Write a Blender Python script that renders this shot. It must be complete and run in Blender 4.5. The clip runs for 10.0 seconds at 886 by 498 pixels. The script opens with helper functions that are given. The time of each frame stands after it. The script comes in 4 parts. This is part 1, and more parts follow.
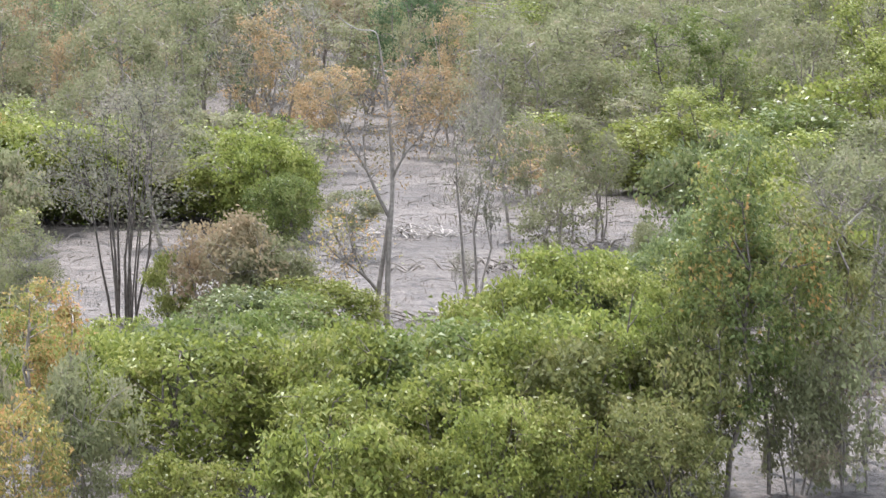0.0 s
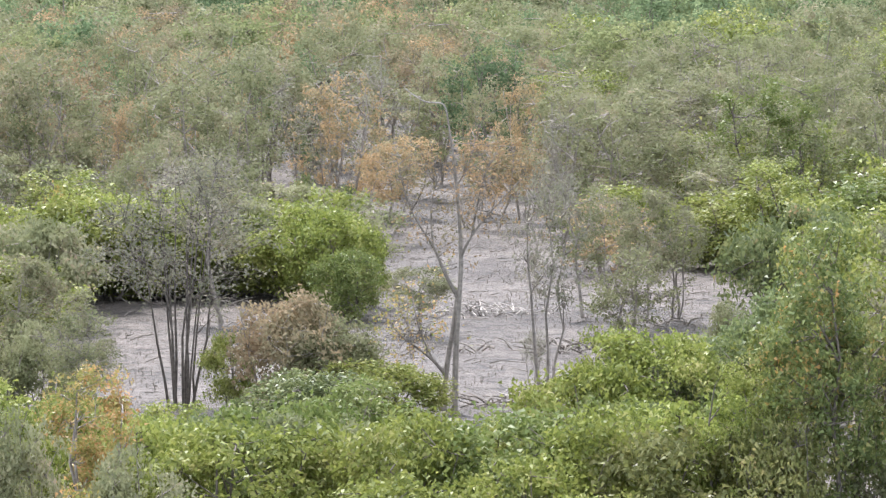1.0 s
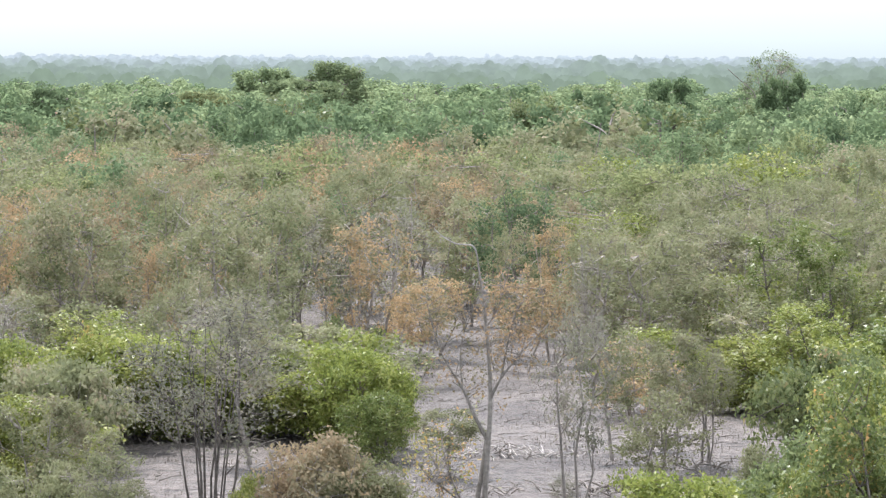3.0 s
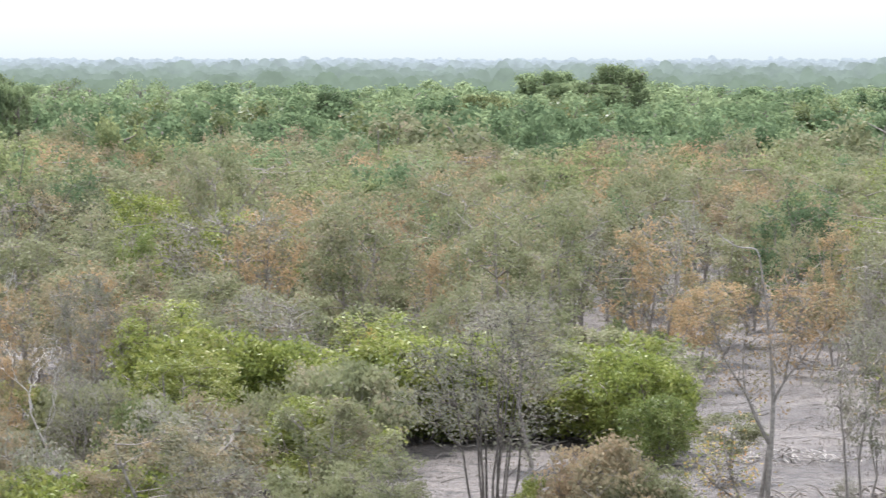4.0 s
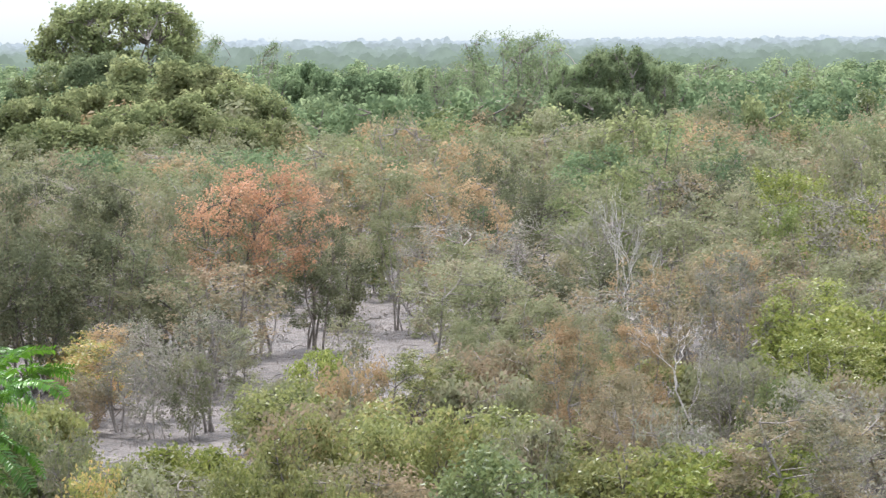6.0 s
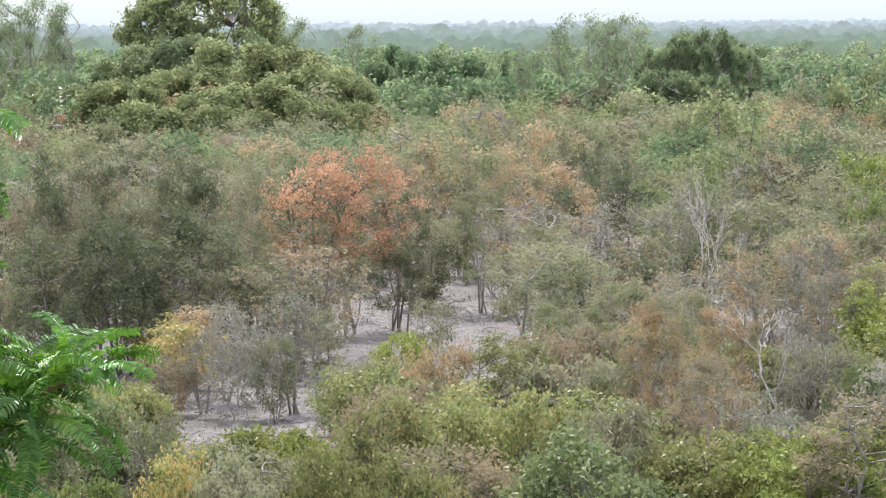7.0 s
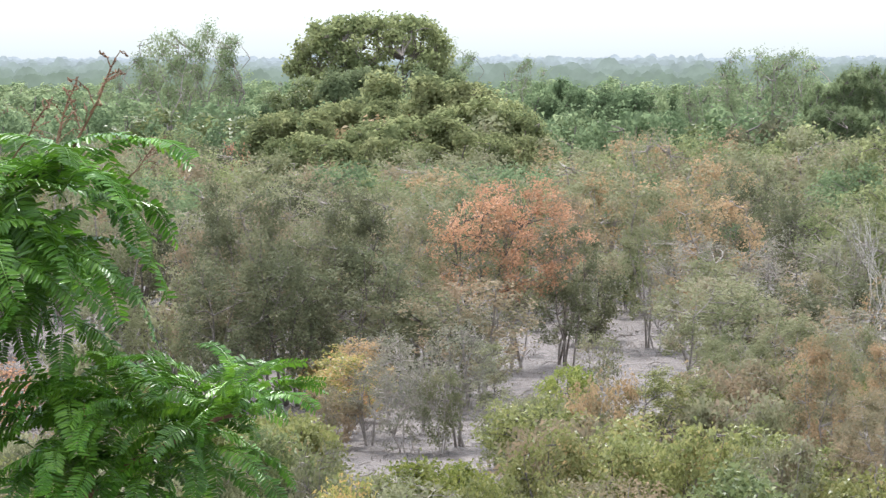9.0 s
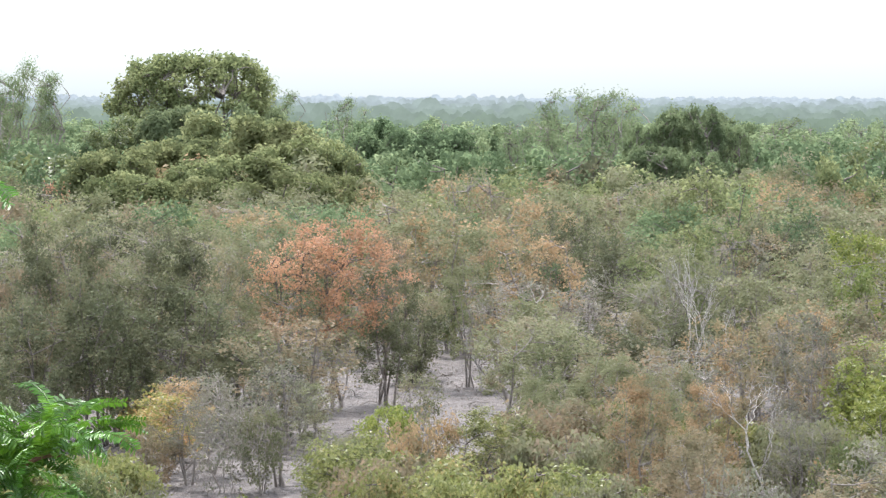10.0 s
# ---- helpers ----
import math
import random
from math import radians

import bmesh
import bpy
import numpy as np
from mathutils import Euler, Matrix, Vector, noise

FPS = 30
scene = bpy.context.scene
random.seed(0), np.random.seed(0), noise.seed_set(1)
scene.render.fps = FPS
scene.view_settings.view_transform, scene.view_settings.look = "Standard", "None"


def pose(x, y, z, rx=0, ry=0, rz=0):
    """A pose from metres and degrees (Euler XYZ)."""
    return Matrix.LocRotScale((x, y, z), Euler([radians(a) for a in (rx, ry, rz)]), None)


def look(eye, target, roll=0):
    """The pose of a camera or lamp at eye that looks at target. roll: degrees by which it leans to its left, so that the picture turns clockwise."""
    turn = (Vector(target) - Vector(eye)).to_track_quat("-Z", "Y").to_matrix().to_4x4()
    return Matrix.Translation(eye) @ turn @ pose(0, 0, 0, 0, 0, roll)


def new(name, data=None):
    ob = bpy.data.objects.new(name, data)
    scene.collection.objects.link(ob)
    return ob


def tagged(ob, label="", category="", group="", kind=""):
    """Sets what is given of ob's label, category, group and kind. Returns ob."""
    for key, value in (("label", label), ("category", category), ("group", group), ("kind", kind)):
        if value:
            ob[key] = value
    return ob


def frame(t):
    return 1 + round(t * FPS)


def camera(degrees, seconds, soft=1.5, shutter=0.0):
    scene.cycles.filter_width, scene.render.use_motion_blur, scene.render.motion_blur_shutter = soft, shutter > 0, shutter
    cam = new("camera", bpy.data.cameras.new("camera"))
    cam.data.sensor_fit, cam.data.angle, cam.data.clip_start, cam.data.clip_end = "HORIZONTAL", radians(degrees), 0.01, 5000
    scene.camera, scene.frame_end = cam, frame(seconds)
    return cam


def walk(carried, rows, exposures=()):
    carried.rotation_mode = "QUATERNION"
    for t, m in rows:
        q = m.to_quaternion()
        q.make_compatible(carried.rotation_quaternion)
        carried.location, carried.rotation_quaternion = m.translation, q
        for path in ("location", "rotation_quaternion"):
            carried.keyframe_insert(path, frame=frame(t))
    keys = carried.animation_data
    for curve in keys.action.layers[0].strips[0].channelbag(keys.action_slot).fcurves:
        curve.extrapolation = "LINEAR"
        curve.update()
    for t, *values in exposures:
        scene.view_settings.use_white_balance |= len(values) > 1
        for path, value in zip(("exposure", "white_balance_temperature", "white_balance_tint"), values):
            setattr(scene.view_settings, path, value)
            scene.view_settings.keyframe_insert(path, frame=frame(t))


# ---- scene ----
cam = camera(15.0, 10.0, soft=1.3, shutter=0.12)
EYE = 11.0
# seconds, degrees to the left, degrees up, lean, metres ahead
ROWS = [
    (0.0, 0.056, -6.797, 0.064, -3.20),
    (0.1, 0.280, -6.540, 0.072, -2.24),
    (0.2, 0.432, -6.355, 0.080, -1.34),
    (0.3, 0.584, -6.210, 0.088, -0.58),
    (0.4, 0.776, -6.032, 0.098, -0.00),
    (0.5, 0.856, -5.992, 0.103, 0.00),
    (1.0, 1.266, -5.698, 0.027, 0.00),
    (1.5, 1.587, -5.365, -0.200, 0.00),
    (2.0, 0.792, -4.840, -0.182, 0.00),
    (2.1, 0.885, -4.368, -0.142, 0.00),
    (2.2, 1.059, -3.689, -0.102, 0.00),
    (2.5, 1.420, -3.260, -0.130, 0.00),
    (3.3, 2.364, -3.355, -0.191, 0.00),
    (3.5, 3.138, -3.511, -0.185, 0.00),
    (4.0, 6.586, -3.242, -0.038, 0.00),
    (4.5, 9.950, -3.298, 0.206, 0.00),
    (5.0, 12.747, -3.196, 0.329, 0.00),
    (5.5, 15.206, -3.121, 0.365, 0.00),
    (6.0, 17.560, -3.572, 0.429, 0.00),
    (6.2, 18.219, -3.729, 0.487, 0.00),
    (7.3, 19.366, -3.840, 0.514, 0.00),
    (7.5, 19.891, -3.772, 0.668, 0.00),
    (8.0, 21.998, -3.359, 0.565, 0.00),
    (8.5, 23.144, -3.236, 0.479, 0.00),
    (9.0, 21.848, -3.275, 0.090, 0.00),
    (9.5, 20.245, -2.877, 0.012, 0.00),
    (10.0, 18.796, -2.600, -0.165, 0.00),
]
walk(cam, [(t, pose(0, ahead, EYE, 90 + pitch, 0, yaw) @ pose(0, 0, 0, 0, 0, -lean))
           for t, yaw, pitch, lean, ahead in ROWS],
     exposures=[(0.0, 1.35, 6330, 11), (2.0, 1.36, 6330, 11), (3.4, 1.24, 6330, 11), (10.0, 1.23, 6330, 11)])

# ---------------------------------------------------------------- sky and sun
SUN_UP, SUN_FROM = 60.0, -25.0      # degrees above the horizon, degrees to the right of straight ahead
world = bpy.data.worlds.new("sky")
scene.world = world
world.use_nodes = True
wn = world.node_tree
sky = wn.nodes.new("ShaderNodeTexSky")
sky.sky_type = "NISHITA"
sky.sun_disc = False
sky.sun_elevation = radians(SUN_UP)
sky.sun_rotation = radians(SUN_FROM)
sky.dust_density = 1.0
# hazy veil, same all round, faint at the horizon, brightest overhead to fill shade
back = wn.nodes["Background"]
back.inputs[1].default_value = 0.05
wn.links.new(sky.outputs[0], back.inputs[0])
spot = wn.nodes.new("ShaderNodeTexCoord")
split = wn.nodes.new("ShaderNodeSeparateXYZ")
wn.links.new(spot.outputs["Generated"], split.inputs[0])
veil = wn.nodes.new("ShaderNodeValToRGB")
veil.color_ramp.elements[0].position, veil.color_ramp.elements[0].color = 0.0, (0.115, 0.185, 0.250, 1)
veil.color_ramp.elements[1].position, veil.color_ramp.elements[1].color = 0.5, (0.86, 0.90, 0.96, 1)
mid_stop = veil.color_ramp.elements.new(0.12)
mid_stop.color = (0.32, 0.40, 0.50, 1)
wn.links.new(split.outputs["Z"], veil.inputs[0])
haze = wn.nodes.new("ShaderNodeBackground")
wn.links.new(veil.outputs[0], haze.inputs[0])
both = wn.nodes.new("ShaderNodeAddShader")
wn.links.new(back.outputs[0], both.inputs[0])
wn.links.new(haze.outputs[0], both.inputs[1])
wn.links.new(both.outputs[0], wn.nodes["World Output"].inputs["Surface"])

sun = new("sun", bpy.data.lights.new("sun", "SUN"))
sun.data.energy = 3.2
sun.data.angle = radians(0.9)
sun.data.color = (1.0, 0.97, 0.965)
a, e = radians(SUN_FROM), radians(SUN_UP)
sun.matrix_world = look((0, 0, 40), Vector((0, 0, 40)) - Vector((math.sin(a) * math.cos(e), math.cos(a) * math.cos(e), math.sin(e))))


# ---------------------------------------------------------------- materials
def shader(name):
    m = bpy.data.materials.new(name)
    m.use_nodes = True
    return m, m.node_tree, m.node_tree.nodes["Principled BSDF"]


def put(tree, kind, **values):
    n = tree.nodes.new(kind)
    for key, value in values.items():
        n.inputs[key.replace("_", " ")].default_value = value
    return n


def ramp(tree, source, stops):
    n = tree.nodes.new("ShaderNodeValToRGB")
    while len(n.color_ramp.elements) < len(stops):
        n.color_ramp.elements.new(0.5)
    for el, (at, colour) in zip(n.color_ramp.elements, stops):
        el.position, el.color = at, (*colour, 1)
    tree.links.new(source, n.inputs[0])
    return n.outputs[0]


def leaf_material(name, stops, patch=0.6, gloss=0.62, through_light=0.4, single=0.35, shine=0.08):
    """Leaves that differ one by one, in patches a metre wide, and from plant to plant."""
    m, t, b = shader(name)
    geo, info = t.nodes.new("ShaderNodeNewGeometry"), t.nodes.new("ShaderNodeObjectInfo")
    spots = put(t, "ShaderNodeTexNoise", Scale=patch, Detail=2.0)
    t.links.new(geo.outputs["Position"], spots.inputs["Vector"])
    mixed = t.nodes.new("ShaderNodeMath")
    mixed.operation = "MULTIPLY_ADD"
    t.links.new(geo.outputs["Random Per Island"], mixed.inputs[0])
    mixed.inputs[1].default_value = single
    stretch = put(t, "ShaderNodeMapRange")
    for key, value in (("From Min", 0.3), ("From Max", 0.7), ("To Min", 0.0), ("To Max", 1.0 - single)):
        stretch.inputs[key].default_value = value
    t.links.new(spots.outputs[0], stretch.inputs["Value"])
    t.links.new(stretch.outputs[0], mixed.inputs[2])
    colour = ramp(t, mixed.outputs[0], stops)
    hsv = t.nodes.new("ShaderNodeHueSaturation")
    t.links.new(colour, hsv.inputs["Color"])
    for socket, low, high in (("Hue", 0.492, 0.502), ("Value", 0.84, 1.16)):
        r = put(t, "ShaderNodeMapRange")
        r.inputs["To Min"].default_value, r.inputs["To Max"].default_value = low, high
        t.links.new(info.outputs["Random"], r.inputs["Value"])
        t.links.new(r.outputs[0], hsv.inputs[socket])
    t.links.new(hsv.outputs[0], b.inputs["Base Color"])
    b.inputs["Roughness"].default_value = gloss
    b.inputs["Specular IOR Level"].default_value = shine
    lit = t.nodes.new("ShaderNodeBsdfTranslucent")
    t.links.new(hsv.outputs[0], lit.inputs["Color"])
    mix = t.nodes.new("ShaderNodeMixShader")
    mix.inputs[0].default_value = through_light
    t.links.new(b.outputs[0], mix.inputs[1])
    t.links.new(lit.outputs[0], mix.inputs[2])
    t.links.new(mix.outputs[0], t.nodes["Material Output"].inputs["Surface"])
    return m


def bark_material(name, dark, pale, scale=9.0):
    m, t, b = shader(name)
    geo, info = t.nodes.new("ShaderNodeNewGeometry"), t.nodes.new("ShaderNodeObjectInfo")
    n = put(t, "ShaderNodeTexNoise", Scale=scale, Detail=6.0, Roughness=0.7)
    t.links.new(geo.outputs["Position"], n.inputs["Vector"])
    colour = ramp(t, n.outputs[0], [(0.32, dark), (0.68, pale)])
    hsv = t.nodes.new("ShaderNodeHueSaturation")
    r = put(t, "ShaderNodeMapRange")
    r.inputs["To Min"].default_value, r.inputs["To Max"].default_value = 0.7, 1.25
    t.links.new(info.outputs["Random"], r.inputs["Value"])
    t.links.new(r.outputs[0], hsv.inputs["Value"])
    t.links.new(colour, hsv.inputs["Color"])
    t.links.new(hsv.outputs[0], b.inputs["Base Color"])
    bump = put(t, "ShaderNodeBump", Strength=0.5, Distance=0.02)
    t.links.new(n.outputs[0], bump.inputs["Height"])
    t.links.new(bump.outputs[0], b.inputs["Normal"])
    b.inputs["Roughness"].default_value = 0.85
    return m


LEAF = {
    "green": leaf_material("fresh_green_leaf", [(0.04, (0.081, 0.106, 0.024)), (0.35, (0.161, 0.192, 0.043)), (0.7, (0.259, 0.281, 0.073)), (0.97, (0.404, 0.374, 0.163))], gloss=0.42, shine=0.24, single=0.6),
    "dark": leaf_material("dark_green_leaf", [(0.1, (0.086, 0.109, 0.045)), (0.5, (0.151, 0.184, 0.073)), (0.85, (0.235, 0.253, 0.108)), (0.98, (0.428, 0.267, 0.139))], gloss=0.42, shine=0.24, single=0.6),
    "olive": leaf_material("olive_leaf", [(0.05, (0.133, 0.145, 0.073)), (0.45, (0.205, 0.214, 0.111)), (0.75, (0.268, 0.259, 0.157)), (0.97, (0.333, 0.259, 0.178))]),
    "brown": leaf_material("withered_brown_leaf", [(0.05, (0.149, 0.149, 0.086)), (0.4, (0.225, 0.201, 0.122)), (0.7, (0.301, 0.233, 0.143)), (0.97, (0.357, 0.261, 0.168))]),
    "rust": leaf_material("rust_leaf", [(0.05, (0.186, 0.158, 0.087)), (0.3, (0.324, 0.206, 0.121)), (0.65, (0.472, 0.254, 0.146)), (0.97, (0.528, 0.350, 0.241))]),
    "grey": leaf_material("pale_grey_green_leaf", [(0.05, (0.151, 0.158, 0.103)), (0.5, (0.227, 0.220, 0.157)), (0.95, (0.303, 0.268, 0.212))]),
    "lime": leaf_material("yellow_green_leaf", [(0.05, (0.081, 0.115, 0.027)), (0.4, (0.140, 0.178, 0.050)), (0.75, (0.199, 0.226, 0.076)), (0.97, (0.262, 0.257, 0.120))], gloss=0.42, shine=0.24, single=0.6),
    "amber": leaf_material("orange_brown_leaf", [(0.05, (0.142, 0.148, 0.080)), (0.3, (0.236, 0.206, 0.118)), (0.6, (0.360, 0.246, 0.134)), (0.97, (0.418, 0.312, 0.187))], patch=0.9),
    "dusk": leaf_material("dull_grey_green_leaf", [(0.05, (0.081, 0.091, 0.052)), (0.5, (0.136, 0.145, 0.079)), (0.85, (0.194, 0.184, 0.105)), (0.98, (0.278, 0.195, 0.110))]),
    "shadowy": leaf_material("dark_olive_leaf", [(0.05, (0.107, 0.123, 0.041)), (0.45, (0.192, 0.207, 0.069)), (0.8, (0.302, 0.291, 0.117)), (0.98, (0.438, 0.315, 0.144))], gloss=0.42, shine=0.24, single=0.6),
    "spotted": leaf_material("glossy_dark_leaf", [(0.05, (0.072, 0.097, 0.032)), (0.45, (0.146, 0.182, 0.058)), (0.72, (0.242, 0.262, 0.090)), (0.86, (0.482, 0.275, 0.100))], single=0.6, gloss=0.42, shine=0.24),
    "yellowing": leaf_material("yellowing_leaf", [(0.05, (0.130, 0.170, 0.045)), (0.35, (0.240, 0.250, 0.076)), (0.65, (0.400, 0.300, 0.107)), (0.95, (0.520, 0.280, 0.137))], single=0.6, gloss=0.42, shine=0.24),
    # deep leaves of the far woods: distance haze painted in as even, bluish tones
    "deep": leaf_material("hazed_deep_green_leaf", [(0.1, (0.083, 0.118, 0.062)), (0.5, (0.127, 0.173, 0.088)), (0.9, (0.179, 0.230, 0.117))], patch=0.11, gloss=0.95, single=0.25, shine=0.05, through_light=0.6),
    "moss": leaf_material("mossy_green_leaf", [(0.1, (0.116, 0.140, 0.065)), (0.5, (0.192, 0.216, 0.096)), (0.9, (0.287, 0.299, 0.146))], patch=0.3, gloss=0.9, single=0.4, shine=0.06, through_light=0.6),
    # palest far leaves, with more of the distance haze painted into the colour
    "feather": leaf_material("hazed_feathery_leaf", [(0.05, (0.121, 0.158, 0.082)), (0.5, (0.180, 0.223, 0.114)), (0.95, (0.250, 0.292, 0.156))], patch=0.2, gloss=0.9, shine=0.06, through_light=0.6),
    "acacia": leaf_material("glossy_feathered_leaf", [(0.05, (0.034, 0.094, 0.011)), (0.5, (0.071, 0.178, 0.014)), (0.95, (0.159, 0.318, 0.025))], patch=7.0, gloss=0.4, through_light=0.3, single=0.3, shine=0.42),
}
LEAF["thin"] = LEAF["olive"]
TWIG = bark_material("red_brown_stalk", (0.11, 0.055, 0.03), (0.27, 0.145, 0.08), 40.0)
BARK = bark_material("grey_bark", (0.12, 0.10, 0.084), (0.31, 0.27, 0.232))
DARK_BARK = bark_material("dark_bark", (0.06, 0.048, 0.04), (0.21, 0.175, 0.145))
PALE_BARK = bark_material("bleached_wood", (0.27, 0.24, 0.21), (0.47, 0.425, 0.385))


def mud_material():
    m, t, b = shader("drying_grey_mud")
    geo = t.nodes.new("ShaderNodeNewGeometry")
    wide = put(t, "ShaderNodeTexNoise", Scale=0.16, Detail=5.0, Roughness=0.6)
    mid = put(t, "ShaderNodeTexNoise", Scale=1.8, Detail=7.0, Roughness=0.68, Distortion=0.9)
    fine = put(t, "ShaderNodeTexNoise", Scale=9.0, Detail=5.0, Roughness=0.7)
    for n in (wide, mid, fine):
        t.links.new(geo.outputs["Position"], n.inputs["Vector"])
    base = ramp(t, mid.outputs[0], [(0.34, (0.045, 0.036, 0.030)), (0.48, (0.137, 0.113, 0.097)), (0.8, (0.224, 0.188, 0.163))])
    wet = ramp(t, wide.outputs[0], [(0.38, (0.52, 0.50, 0.49)), (0.55, (1, 1, 1))])
    specks = ramp(t, fine.outputs[0], [(0.38, (0.42, 0.40, 0.38)), (0.49, (1, 1, 1)), (0.70, (1.22, 1.2, 1.18))])
    last = base
    for other in (wet, specks):
        mix = t.nodes.new("ShaderNodeMix")
        mix.data_type, mix.blend_type = "RGBA", "MULTIPLY"
        mix.inputs[0].default_value = 1.0
        t.links.new(last, mix.inputs[6])
        t.links.new(other, mix.inputs[7])
        last = mix.outputs[2]
    t.links.new(last, b.inputs["Base Color"])
    bump = put(t, "ShaderNodeBump", Strength=1.0, Distance=0.3)
    t.links.new(mid.outputs[0], bump.inputs["Height"])
    bump2 = put(t, "ShaderNodeBump", Strength=0.9, Distance=0.07)
    t.links.new(fine.outputs[0], bump2.inputs["Height"])
    t.links.new(bump.outputs[0], bump2.inputs["Normal"])
    t.links.new(bump2.outputs[0], b.inputs["Normal"])
    b.inputs["Roughness"].default_value = 0.7
    return m


MUD = mud_material()


# ---------------------------------------------------------------- building blocks
def quad_mesh(name, v, f, mats, slot=None):
    """A mesh from arrays: f is one array of faces with equally many corners, or a list of such arrays."""
    groups = [np.asarray(g, np.int32) for g in (f if isinstance(f, list) else [f])]
    v = np.asarray(v, np.float32)
    me = bpy.data.meshes.new(name)
    me.vertices.add(len(v))
    me.vertices.foreach_set("co", v.ravel())
    corners = np.concatenate([g.ravel() for g in groups])
    totals = np.concatenate([np.full(len(g), g.shape[1], np.int32) for g in groups])
    me.loops.add(len(corners))
    me.loops.foreach_set("vertex_index", corners)
    me.polygons.add(len(totals))
    me.polygons.foreach_set("loop_start", np.concatenate([[0], np.cumsum(totals)[:-1]]).astype(np.int32))
    me.polygons.foreach_set("loop_total", totals)
    for m in mats:
        me.materials.append(m)
    if slot is not None:
        me.polygons.foreach_set("material_index", np.asarray(slot, np.int32))
    me.update(calc_edges=True)
    return me


def mesh_of(name, verts, faces, *mats):
    me = bpy.data.meshes.new(name)
    me.from_pydata(verts, [], faces)
    for m in mats:
        me.materials.append(m)
    return me


def part(name, me, parent, label="", mat=None):
    ob = new(name, me)
    ob.parent = parent
    if mat:
        ob.material_slots[0].link = "OBJECT"
        ob.material_slots[0].material = mat
    return tagged(ob, label) if label else ob


def curve_points(p, q, n, bend, rng, sag=0.0):
    """n + 1 points from p to q along a wandering line."""
    p, q = np.array(p, float), np.array(q, float)
    out = [p]
    size = np.linalg.norm(q - p)
    off = rng.normal(0, bend * size, 3)
    for i in range(1, n + 1):
        s = i / n
        w = 4 * s * (1 - s)
        jit = rng.normal(0, 0.18 * bend * size, 3) if i < n else 0
        out.append(p + (q - p) * s + off * w * 0.5 + jit + np.array((0, 0, sag * w)))
    return out


def tube(verts, faces, pts, r0, r1, sides=5):
    """A tapered limb along pts."""
    base = len(verts)
    n = len(pts)
    for i, p in enumerate(pts):
        d = pts[min(i + 1, n - 1)] - pts[max(i - 1, 0)]
        d = d / (np.linalg.norm(d) + 1e-9)
        u = np.cross(d, (0.31, 0.87, 0.38))
        u = u / (np.linalg.norm(u) + 1e-9)
        v = np.cross(d, u)
        r = r0 + (r1 - r0) * i / (n - 1)
        for k in range(sides):
            c = 2 * math.pi * k / sides
            verts.append(tuple(p + (u * math.cos(c) + v * math.sin(c)) * r))
    for i in range(n - 1):
        for k in range(sides):
            k2 = (k + 1) % sides
            faces.append((base + i * sides + k, base + i * sides + k2, base + (i + 1) * sides + k2, base + (i + 1) * sides + k))


def unit(a):
    return a / (np.linalg.norm(a, axis=-1, keepdims=True) + 1e-9)


def leaf_quads(centres, normals, size, slim, rng, droop=0.0, simple=False):
    """A folded, pointed leaf at each centre, lying across each normal."""
    n = len(centres)
    up = unit(normals)
    axes = unit(np.cross(up, rng.normal(0, 1, (n, 3)))) + np.array((0, 0, -droop))
    axes = unit(axes)
    side = unit(np.cross(axes, up))
    up = np.cross(side, axes)
    ln = size * rng.uniform(0.7, 1.3, (n, 1))
    wd = ln * slim
    if simple:
        v = np.empty((n, 3, 3))
        v[:, 0] = centres + side * wd * 0.7
        v[:, 1] = centres + axes * ln
        v[:, 2] = centres - side * wd * 0.7
        return v.reshape(-1, 3), np.arange(3 * n).reshape(n, 3)
    v = np.empty((n, 4, 3))
    v[:, 0] = centres
    v[:, 1] = centres + axes * ln * 0.5 + side * wd * 0.5 + up * wd * 0.2
    v[:, 2] = centres + axes * ln
    v[:, 3] = centres + axes * ln * 0.5 - side * wd * 0.5 + up * wd * 0.2
    return v.reshape(-1, 3), np.arange(4 * n).reshape(n, 4)


def clump(centre, radius, rng):
    """A ragged mass of large leaf sprays, set round a centre."""
    n = 40
    k = np.arange(n) + 0.5
    up = 1 - 2 * k / n
    c = 2.39996 * k + rng.uniform(0, 6)
    d = np.stack((np.cos(c) * np.sqrt(1 - up * up), np.sin(c) * np.sqrt(1 - up * up), up), 1)
    mid = np.array(centre) + d * np.array(radius) * rng.uniform(0.75, 1.1, (n, 1))
    facing = unit(d * 0.8 + np.array((0, 0, 0.25)) + rng.normal(0, 0.4, (n, 3)))
    side = unit(np.cross(facing, rng.normal(0, 1, (n, 3))))
    along = np.cross(facing, side)
    size = 0.33 * min(radius)
    tilt = d * rng.uniform(-0.3, 0.3, (n, 1)) * size
    return np.stack((mid + side * size + tilt, mid - side * size * 0.6 + along * size * 0.9, mid - side * size * 0.6 - along * size * 0.9 - tilt), 1).reshape(-1, 3)


